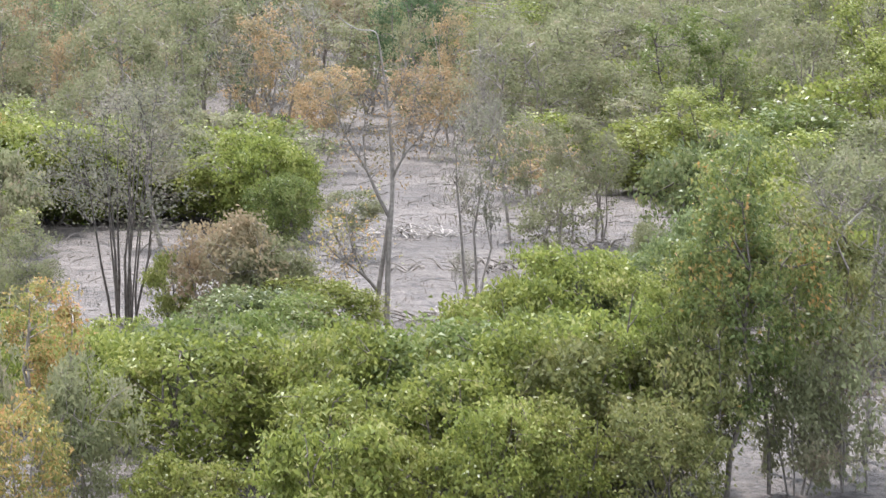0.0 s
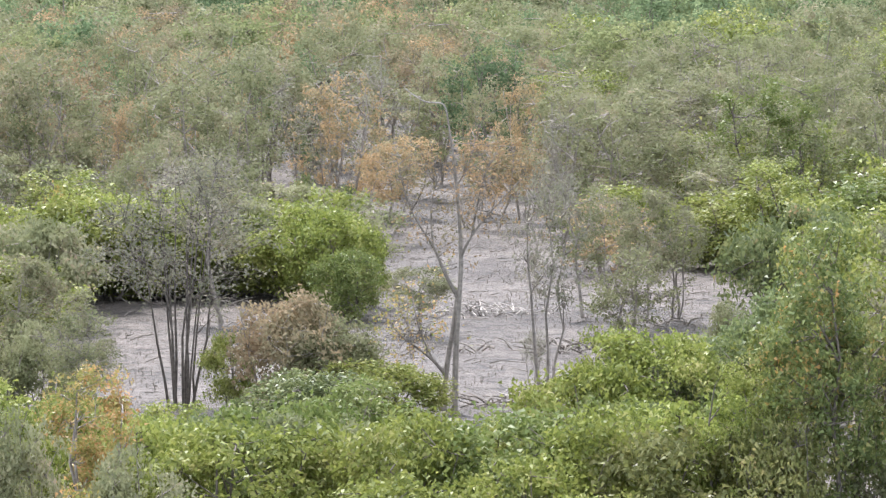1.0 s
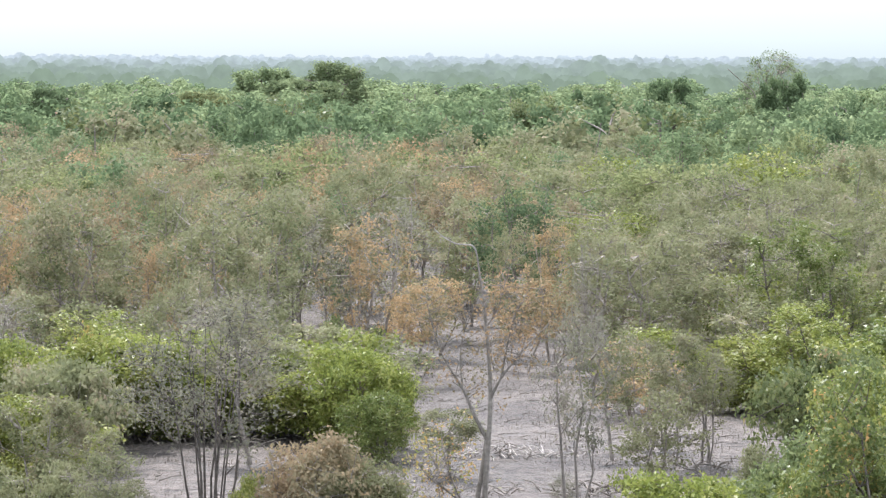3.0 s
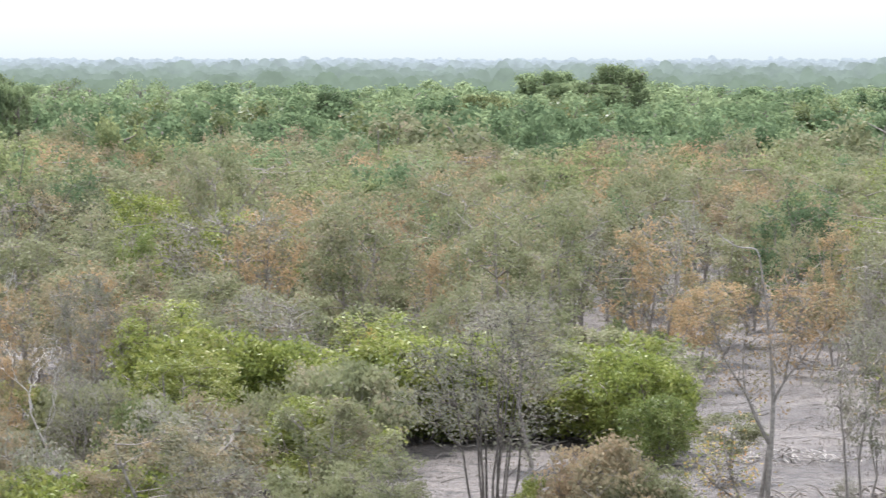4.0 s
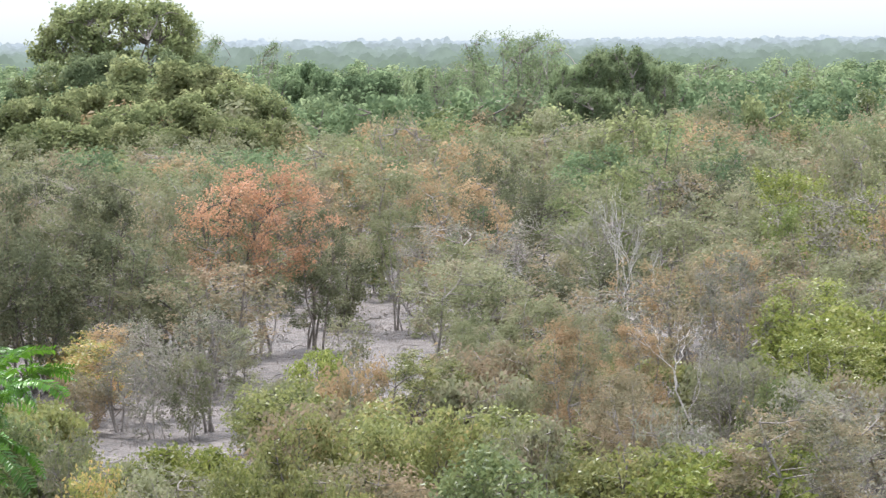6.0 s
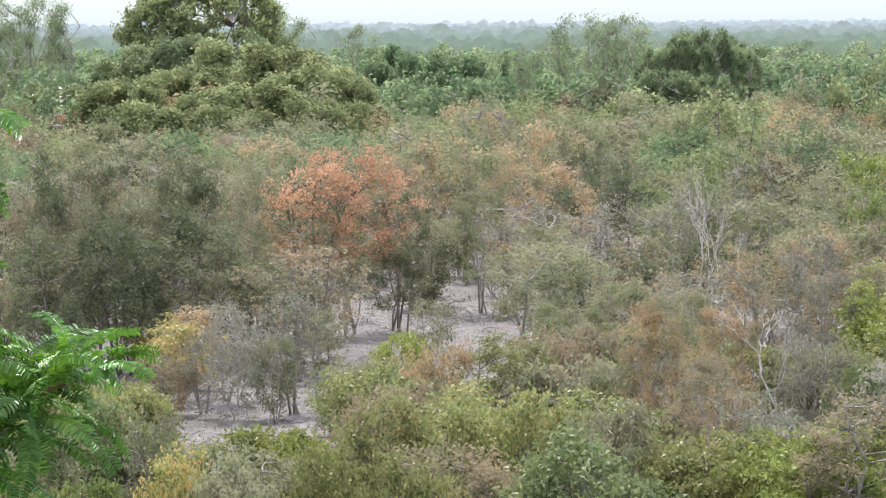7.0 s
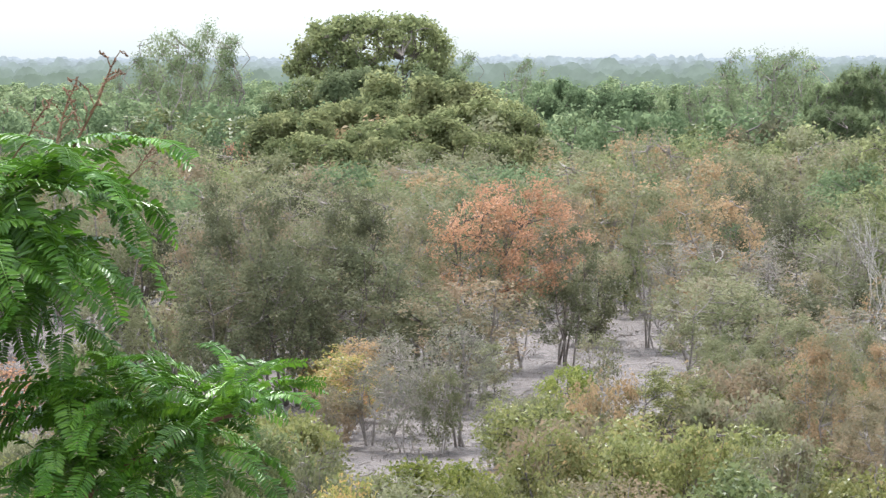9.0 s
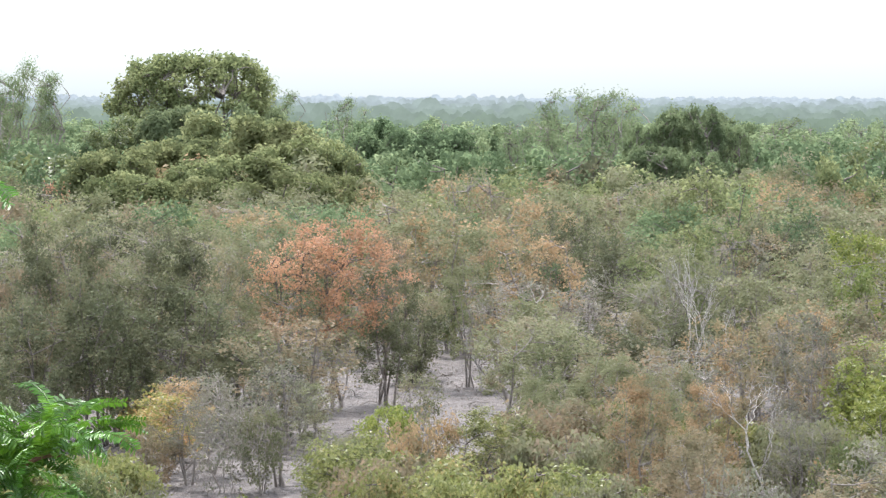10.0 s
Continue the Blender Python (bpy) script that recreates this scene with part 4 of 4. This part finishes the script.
# haze mixed into each strip's glow: paler and bluer farther back
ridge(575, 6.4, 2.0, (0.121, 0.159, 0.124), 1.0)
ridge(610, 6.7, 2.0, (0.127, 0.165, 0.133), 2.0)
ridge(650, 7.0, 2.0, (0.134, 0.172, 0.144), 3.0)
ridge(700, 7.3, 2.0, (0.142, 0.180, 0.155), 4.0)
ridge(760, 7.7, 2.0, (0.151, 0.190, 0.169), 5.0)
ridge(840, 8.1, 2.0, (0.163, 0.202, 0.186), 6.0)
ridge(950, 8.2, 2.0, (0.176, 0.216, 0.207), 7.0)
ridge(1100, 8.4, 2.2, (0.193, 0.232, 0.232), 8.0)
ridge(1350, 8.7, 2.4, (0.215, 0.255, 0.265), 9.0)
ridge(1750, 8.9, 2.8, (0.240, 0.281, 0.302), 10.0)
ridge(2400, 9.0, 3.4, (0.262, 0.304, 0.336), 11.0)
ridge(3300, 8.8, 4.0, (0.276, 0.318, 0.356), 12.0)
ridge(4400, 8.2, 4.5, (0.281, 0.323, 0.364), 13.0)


# ---------------------------------------------------------------- dead wood on the mud
def limb(name, pts, r0, r1, parent, mat, sides=7):
    verts, faces = [], []
    fine = []
    pts = [np.array(p, float) for p in pts]
    for i in range(len(pts) - 1):
        a, b, c, d = pts[max(i - 1, 0)], pts[i], pts[i + 1], pts[min(i + 2, len(pts) - 1)]
        for k in range(4):
            s = k / 4
            fine.append(0.5 * (2 * b + (c - a) * s + (2 * a - 5 * b + 4 * c - d) * s * s + (3 * b - a - 3 * c + d) * s ** 3))
    fine.append(pts[-1])
    tube(verts, faces, fine, r0, r1, sides)
    return part(name, mesh_of(name, verts, faces, mat), parent)


def sprigs(base, limbs, count, seed, split, upper, lower):
    """Fine twigs along the limbs with loose leaves at their ends, of one kind above the height split and of another below it."""
    rng = np.random.default_rng(seed)
    verts, faces = [], []
    high, low = ([], []), ([], [])
    for i in range(count):
        line = np.array(limbs[rng.integers(0, len(limbs))])
        s = rng.uniform(0.3, 1.0) * (len(line) - 1)
        k = min(int(s), len(line) - 2)
        start = line[k] + (line[k + 1] - line[k]) * (s - k)
        end = start + rng.normal(0, 0.34, 3) * np.array((1.3, 1.2, 0.8)) + np.array((0, 0, 0.2))
        tube(verts, faces, curve_points(start, end, 2, 0.25, rng), 0.011, 0.004, 3)
        if rng.random() < 0.8:
            heap = high if end[2] > split else low
            n = rng.integers(5, 18)
            heap[0].append(end + rng.normal(0, 0.12, (n, 3)))
            heap[1].append(rng.normal(0, 0.6, (n, 3)) + np.array((0, 0, 0.5)))
    tagged(part("fine_brush", mesh_of("fine_brush", verts, faces, BARK), base), kind="stuff")
    for heap, (kind, label) in ((high, upper), (low, lower)):
        v, f = leaf_quads(np.concatenate(heap[0]), np.concatenate(heap[1]), 0.09, 0.5, rng, 0.3)
        part("foliage", quad_mesh("foliage", v, f, [LEAF[kind]]), base, label)


def dead_tree(x, y):
    """The tall bare tree: two stems, a few limbs and a bent top."""
    base = tagged(new("dead_tree"), "tall bare dead tree with a bent top rising from grey mud", "tree", kind="thing")
    base.matrix_world = pose(x, y, ground_height(x, y))
    limb("trunk", [(0.02, 0, -0.2), (0.06, 0, 1.5), (0.16, 0.1, 3.2), (0.12, 0.1, 4.4), (0.0, 0, 5.6), (-0.15, 0, 6.65)], 0.075, 0.018, base, BARK)
    limb("branch", [(-0.15, 0, 6.64), (-0.25, 0, 6.82), (-0.62, 0.05, 6.86), (-0.95, 0.1, 7.05), (-1.1, 0.1, 7.2)], 0.02, 0.01, base, PALE_BARK)
    limb("trunk", [(-0.24, 0.1, -0.2), (-0.16, 0.1, 0.9), (-0.02, 0.1, 1.8), (0.1, 0.1, 2.7)], 0.07, 0.045, base, BARK)
    limbs = [[(-0.18, 0.1, 0.8), (-0.45, -0.1, 1.15), (-0.8, -0.2, 1.45), (-1.15, -0.2, 1.7), (-1.45, -0.3, 2.1)], [(-0.45, -0.1, 1.15), (-0.75, -0.3, 1.9), (-0.9, -0.3, 2.6)],
             [(0.1, 0.1, 2.5), (-0.2, 0.0, 3.1), (-0.45, 0.1, 3.65), (-0.95, 0.1, 4.5), (-1.26, 0.1, 5.6)], [(-0.45, 0.1, 3.65), (-0.5, 0.2, 4.5), (-0.35, 0.2, 5.2)],
             [(0.15, 0.1, 3.4), (0.4, 0.1, 3.9), (0.8, 0.2, 4.4), (1.3, 0.1, 4.95)], [(0.4, 0.1, 3.9), (0.55, 0.2, 4.7), (0.75, 0.1, 5.5)], [(0.05, 0.1, 5.0), (0.3, 0.1, 5.4), (0.5, 0.2, 6.1)]]
    for k, line in enumerate(limbs):
        limb("branch", line, (0.045, 0.03, 0.05, 0.028, 0.04, 0.028, 0.022)[k], 0.009, base, BARK)
    sprigs(base, limbs, 230, 17, 3.4, ("amber", "sparse orange brown leaves"), ("yellowing", "sparse yellow green leaves"))


dead_tree(-1.4, 73.8)


def crooked_tree(x, y):
    """An old mangrove with two thick crooked stems and pale bent limbs."""
    base = tagged(new("crooked_mangrove_tree"), "old mangrove with thick pale crooked limbs and thin olive leaves", "tree", "mangroves", "thing")
    base.matrix_world = pose(x, y, ground_height(x, y))
    limb("trunk", [(-0.1, 0, -0.2), (0, 0, 0.67), (0.18, 0, 1.2), (0, 0.05, 1.5), (-0.14, 0.05, 1.85)], 0.075, 0.03, base, BARK)
    limb("trunk", [(1.28, 0.1, -0.2), (1.22, 0.1, 0.6), (1.08, 0.1, 1.1), (1.15, 0.1, 1.9), (1.0, 0.1, 2.8), (1.2, 0.1, 3.6)], 0.11, 0.04, base, BARK)
    limbs = [[(0.16, 0, 0.95), (0.67, -0.1, 1.1), (1.16, -0.1, 1.3), (1.9, -0.1, 1.4)], [(0.97, -0.1, 1.2), (0.92, 0, 2.05), (1.06, 0, 2.75), (0.8, 0, 3.2)], [(0, 0.05, 1.5), (0.3, 0, 2.0), (0.2, 0.1, 2.7), (0.5, 0.1, 3.3)],
             [(1.2, 0.1, 3.6), (1.28, 0.1, 4.3), (0.9, 0.1, 4.75), (0.67, 0.1, 5.2)], [(1.28, 0.1, 4.3), (1.65, 0.1, 4.7), (1.95, 0.1, 5.2)], [(1.1, 0.1, 2.5), (1.6, 0, 3.1), (2.0, 0, 3.9)], [(1.0, 0.1, 2.8), (0.5, 0.2, 3.6), (0.3, 0.2, 4.4)]]
    for k, line in enumerate(limbs):
        limb("branch", line, (0.05, 0.04, 0.03, 0.04, 0.03, 0.035, 0.03)[k], 0.01, base, PALE_BARK)
    sprigs(base, limbs, 330, 23, 3.0, ("olive", "thin olive leaves"), ("brown", "thin brown and olive leaves"))


crooked_tree(5.7, 55.4)


def driftwood(x, y, width, depth, count, mat, seed):
    """A low heap of bent sticks and roots lying on the mud."""
    rng = np.random.default_rng(seed)
    base = tagged(new("driftwood_heap"), "heap of bleached bent roots and sticks on mud" if mat is PALE_BARK else "heap of dark broken roots lying on mud", "driftwood", "driftwood", "thing")
    base.matrix_world = pose(x, y, ground_height(x, y))
    for i in range(int(1.4 * count)):
        p = np.array((rng.uniform(-0.5, 0.5) * width, rng.uniform(-0.5, 0.5) * depth, rng.uniform(0.0, 0.16)))
        c = rng.uniform(0, 2 * math.pi)
        reach = rng.uniform(0.3, 0.95)
        q = p + np.array((math.cos(c) * reach, math.sin(c) * reach * 0.8, rng.uniform(-0.05, 0.22)))
        mid = (p + q) / 2 + rng.normal(0, 0.07, 3) * np.array((1, 1, 0.5)) + np.array((0, 0, 0.03))
        limb("root", [p - np.array((0, 0, 0.06)), mid, q], rng.uniform(0.016, 0.036), 0.008, base, mat, 5)


driftwood(-0.6, 92.3, 3.6, 1.6, 44, PALE_BARK, 1)
driftwood(0.6, 75.2, 1.9, 0.9, 16, PALE_BARK, 2)
driftwood(-0.5, 74.7, 1.1, 0.8, 12, DARK_BARK, 3)
driftwood(-0.2, 83.9, 3.2, 1.2, 18, BARK, 4)
driftwood(1.3, 84.6, 1.6, 1.2, 14, DARK_BARK, 5)
driftwood(3.7, 95.3, 1.8, 1.5, 14, DARK_BARK, 6)
driftwood(4.3, 89.4, 1.1, 0.8, 12, BARK, 7)
driftwood(-2.7, 87.2, 1.0, 0.8, 12, BARK, 8)
driftwood(-43.5, 115.6, 2.3, 1.5, 14, PALE_BARK, 9)
driftwood(-47.1, 101.2, 2.2, 2.0, 12, DARK_BARK, 10)
driftwood(-39.2, 97.2, 2.8, 2.0, 12, BARK, 11)
driftwood(-18.8, 79.2, 1.5, 1.5, 14, DARK_BARK, 12)
driftwood(-10.4, 95.2, 4.2, 2.5, 18, DARK_BARK, 13)
driftwood(-6.8, 94.7, 3.2, 2.0, 16, BARK, 14)


# ---------------------------------------------------------------- breathing roots and litter
def litter():
    rng = np.random.default_rng(3)
    verts, faces = [], []
    sticks_v, sticks_f = [], []
    for az, d, wa, wd in OPEN:
        area = radians(2 * wa) * d * 2 * wd
        for i in range(int(min(1500, area * 5))):
            a = az + rng.uniform(-1.15, 1.15) * wa
            r = d + rng.uniform(-1.1, 1.1) * wd
            if noise.noise((a * 1.5, r * 0.35, 5.0)) < -0.02:
                continue
            x, y = r * math.sin(radians(a)), r * math.cos(radians(a))
            z = ground_height(x, y)
            h = rng.uniform(0.04, 0.16)
            tube(verts, faces, [np.array((x, y, z - 0.03)), np.array((x + rng.normal(0, 0.02), y + rng.normal(0, 0.02), z + h))], 0.014, 0.006, 3)
        for i in range(int(min(260, area * 0.7))):
            a = az + rng.uniform(-1.1, 1.1) * wa
            r = d + rng.uniform(-1.1, 1.1) * wd
            x, y = r * math.sin(radians(a)), r * math.cos(radians(a))
            z = ground_height(x, y)
            c = rng.uniform(0, 2 * math.pi)
            ln = rng.uniform(0.15, 0.8)
            p = np.array((x, y, z + 0.02))
            q = p + np.array((math.cos(c) * ln, math.sin(c) * ln, rng.uniform(0, 0.1)))
            tube(sticks_v, sticks_f, curve_points(p, q, 2, 0.2, rng), 0.018, 0.007, 3)
    tagged(new("breathing_roots", mesh_of("breathing_roots", verts, faces, DARK_BARK)), "short dark breathing roots standing up from the mud", "roots", kind="stuff")
    tagged(new("fallen_twigs", mesh_of("fallen_twigs", sticks_v, sticks_f, BARK)), "grey fallen twigs scattered over the mud", "twigs", kind="stuff")


litter()


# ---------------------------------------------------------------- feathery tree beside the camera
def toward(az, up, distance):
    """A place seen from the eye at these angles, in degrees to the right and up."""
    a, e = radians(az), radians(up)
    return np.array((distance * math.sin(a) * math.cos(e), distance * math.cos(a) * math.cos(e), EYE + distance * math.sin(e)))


def compound_leaf(seed):
    """A feathered leaf along +y: an arching stalk with rows of paired oblong leaflets, each folded along its middle."""
    rng = np.random.default_rng(seed)
    verts, faces = [], []
    n = 34
    length, arch, bend = 0.27, rng.uniform(70, 115), rng.uniform(-0.15, 0.15)
    pts, p, step = [np.zeros(3)], np.zeros(3), length / 24
    for i in range(24):
        e = radians(-arch * (i / 24) ** 1.1)
        p = p + step * np.array((math.sin(bend * i / 8), math.cos(e), math.sin(e)))
        pts.append(p)
    tube(verts, faces, pts, 0.0016, 0.0007, 4)
    for i in range(n):
        s = 0.1 + 0.9 * i / (n - 1)
        k = min(int(s * 24), 23)
        p, ahead = pts[k] + (pts[k + 1] - pts[k]) * (s * 24 - k), unit(pts[k + 1] - pts[k])
        across = unit(np.cross(ahead, (1e-3, 0.0, 1.0) if abs(ahead[2]) < 0.95 else (0.0, 1.0, 0.0)))
        lift = np.cross(across, ahead)
        for side in (-1, 1):
            size = 0.027 * (0.62 + 0.5 * math.sin(math.pi * (0.12 + 0.78 * s))) * rng.uniform(0.9, 1.08)
            d = unit(across * side + ahead * rng.uniform(0.25, 0.45) + lift * rng.uniform(-0.45, 0.15))
            w = ahead * size * 0.14
            up = lift * size * 0.06
            sag = -lift * size * rng.uniform(0.05, 0.22)
            b = len(verts)
            verts.extend(tuple(x) for x in (p, p + d * size * 0.3 + w + up, p + d * size * 0.8 + w * 0.9 + up + sag * 0.6, p + d * size + sag, p + d * size * 0.8 - w * 0.9 + up + sag * 0.6, p + d * size * 0.3 - w + up,
                                            p + d * size * 0.5 + sag * 0.3))
            faces.extend(((b, b + 1, b + 2, b + 6), (b + 6, b + 2, b + 3), (b + 6, b + 3, b + 4), (b, b + 6, b + 4, b + 5)))
    return mesh_of("leaf", verts, faces, LEAF["acacia"])


def stalk_mesh(seed):
    """A bare brown flower stalk with small side stalks and dry buds."""
    rng = np.random.default_rng(seed)
    verts, faces = [], []
    pts = curve_points((0, 0, 0), (0.02, 0.02, 0.2), 5, 0.06, rng)
    tube(verts, faces, pts, 0.0028, 0.0014, 5)
    for i in range(9):
        s = 0.25 + 0.75 * i / 8
        p = pts[0] + (pts[-1] - pts[0]) * s
        c = rng.uniform(0, 2 * math.pi)
        q = p + np.array((math.cos(c) * 0.06, math.sin(c) * 0.06, 0.035)) * (1.25 - s) * 1.4
        arm = curve_points(p, q, 3, 0.15, rng, 0.012)
        tube(verts, faces, arm, 0.0014, 0.0007, 4)
        for k in range(6):
            b = arm[1] + (arm[3] - arm[1]) * k / 5
            tube(verts, faces, [b, b + rng.normal(0, 0.004, 3) + np.array((0, 0, 0.004))], 0.0022, 0.0008, 4)
    for k in range(16):
        b = pts[3] + (pts[5] - pts[3]) * k / 15
        tube(verts, faces, [b, b + rng.normal(0, 0.004, 3)], 0.0026, 0.001, 4)
    return mesh_of("flower_stalk", verts, faces, TWIG)


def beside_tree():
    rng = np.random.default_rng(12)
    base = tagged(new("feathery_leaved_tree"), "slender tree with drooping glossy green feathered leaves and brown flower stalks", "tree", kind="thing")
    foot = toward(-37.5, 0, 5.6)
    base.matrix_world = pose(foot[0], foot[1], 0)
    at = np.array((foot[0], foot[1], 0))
    leaves = [compound_leaf(k) for k in range(6)]
    stalks = [stalk_mesh(k) for k in range(3)]

    def put_leaf(p, way, tip_down, size):
        y = unit(np.array(way, float))
        x = unit(np.cross(y, (0, 0, 1.0)) + rng.normal(0, 0.25, 3))
        z = np.cross(x, y)
        m = Matrix(((x[0], y[0], z[0], p[0]), (x[1], y[1], z[1], p[1]), (x[2], y[2], z[2], p[2]), (0, 0, 0, 1)))
        ob = part("leaf", leaves[rng.integers(0, 6)], base)
        ob.matrix_local = m @ pose(0, 0, 0, -tip_down, rng.uniform(-25, 25), 0) @ Matrix.Scale(size, 4)

    trunk = [(0, 0, -0.2), (0.1, 0.05, 3), (0.0, 0.1, 6), (0.1, 0.0, 9), (0.12, 0.05, 10.2), (0.05, 0.1, 11.6)]
    limb("trunk", trunk, 0.07, 0.02, base, DARK_BARK)
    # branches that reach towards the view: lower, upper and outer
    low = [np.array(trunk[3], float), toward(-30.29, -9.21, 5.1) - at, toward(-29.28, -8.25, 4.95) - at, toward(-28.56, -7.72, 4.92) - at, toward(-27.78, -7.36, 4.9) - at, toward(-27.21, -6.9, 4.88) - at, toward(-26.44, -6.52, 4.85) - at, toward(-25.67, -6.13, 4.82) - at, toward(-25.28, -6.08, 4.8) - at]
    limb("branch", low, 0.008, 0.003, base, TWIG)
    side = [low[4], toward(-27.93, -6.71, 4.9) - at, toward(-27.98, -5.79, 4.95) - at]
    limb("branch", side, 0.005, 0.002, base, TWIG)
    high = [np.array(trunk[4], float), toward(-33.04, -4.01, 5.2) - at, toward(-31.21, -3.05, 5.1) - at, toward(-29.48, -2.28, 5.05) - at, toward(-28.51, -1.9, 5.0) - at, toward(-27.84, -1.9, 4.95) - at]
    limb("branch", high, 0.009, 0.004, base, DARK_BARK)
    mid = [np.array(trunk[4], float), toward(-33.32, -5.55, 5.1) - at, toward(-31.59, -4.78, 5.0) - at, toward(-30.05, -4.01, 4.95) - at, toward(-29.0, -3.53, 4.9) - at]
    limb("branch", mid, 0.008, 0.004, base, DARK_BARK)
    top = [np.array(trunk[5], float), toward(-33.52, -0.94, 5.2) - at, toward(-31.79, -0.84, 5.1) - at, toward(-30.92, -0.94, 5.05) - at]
    limb("branch", top, 0.006, 0.003, base, DARK_BARK)
    right, ahead = np.array((math.cos(radians(27)), math.sin(radians(27)), 0)), np.array((-math.sin(radians(27)), math.cos(radians(27)), 0))

    def spray(az, up, distance, count, start, size, turn=(0, 360)):
        """A tuft of leaves that fan out from a shoot's end and arch over."""
        p = toward(az, up, distance) - at
        for i in range(count):
            c = radians(turn[0] + (turn[1] - turn[0]) * (i + rng.random()) / count)
            e = radians(rng.uniform(*start))
            way = (right * math.cos(c) + ahead * math.sin(c)) * math.cos(e) + np.array((0, 0, math.sin(e)))
            put_leaf(p + rng.normal(0, 0.018, 3), way, 0, rng.uniform(*size))

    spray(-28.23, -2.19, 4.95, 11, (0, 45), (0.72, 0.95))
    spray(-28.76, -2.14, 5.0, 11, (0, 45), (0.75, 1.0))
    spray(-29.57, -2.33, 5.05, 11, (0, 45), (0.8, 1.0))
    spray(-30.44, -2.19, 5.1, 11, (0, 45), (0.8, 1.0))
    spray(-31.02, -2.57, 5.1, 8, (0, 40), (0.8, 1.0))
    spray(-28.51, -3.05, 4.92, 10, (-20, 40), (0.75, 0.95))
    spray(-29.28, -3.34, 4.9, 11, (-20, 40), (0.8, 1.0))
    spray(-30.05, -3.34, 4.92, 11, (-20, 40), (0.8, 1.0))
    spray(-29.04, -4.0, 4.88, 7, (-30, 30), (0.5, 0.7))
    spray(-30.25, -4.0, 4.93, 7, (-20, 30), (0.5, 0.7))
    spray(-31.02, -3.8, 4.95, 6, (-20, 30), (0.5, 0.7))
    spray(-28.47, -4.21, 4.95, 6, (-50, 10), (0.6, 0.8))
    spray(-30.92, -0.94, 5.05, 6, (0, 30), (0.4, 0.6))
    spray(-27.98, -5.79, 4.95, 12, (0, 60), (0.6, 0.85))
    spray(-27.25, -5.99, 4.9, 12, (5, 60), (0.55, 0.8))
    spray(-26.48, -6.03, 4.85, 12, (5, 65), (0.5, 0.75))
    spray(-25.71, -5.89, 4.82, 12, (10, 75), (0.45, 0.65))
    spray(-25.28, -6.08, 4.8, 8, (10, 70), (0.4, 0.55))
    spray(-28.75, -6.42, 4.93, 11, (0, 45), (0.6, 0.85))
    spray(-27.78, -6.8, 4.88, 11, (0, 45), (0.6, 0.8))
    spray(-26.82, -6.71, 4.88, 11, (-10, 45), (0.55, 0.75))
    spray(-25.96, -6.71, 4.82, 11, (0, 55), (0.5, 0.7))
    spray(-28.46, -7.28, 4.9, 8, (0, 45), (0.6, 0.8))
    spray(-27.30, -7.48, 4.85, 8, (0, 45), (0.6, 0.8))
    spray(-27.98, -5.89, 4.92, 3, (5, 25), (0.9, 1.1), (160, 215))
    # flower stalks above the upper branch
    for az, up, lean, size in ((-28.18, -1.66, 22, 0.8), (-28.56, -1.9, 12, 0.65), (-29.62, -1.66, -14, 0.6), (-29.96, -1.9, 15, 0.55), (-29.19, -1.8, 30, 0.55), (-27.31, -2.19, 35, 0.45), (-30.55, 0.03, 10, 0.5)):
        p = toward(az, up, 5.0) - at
        ob = part("flower_stalk", stalks[rng.integers(0, 3)], base, "brown dry flower stalk")
        ob.matrix_local = Matrix.Translation(Vector(p)) @ pose(0, 0, 0, 0, lean, rng.uniform(-20, 20) - 0) @ Matrix.Scale(size, 4)


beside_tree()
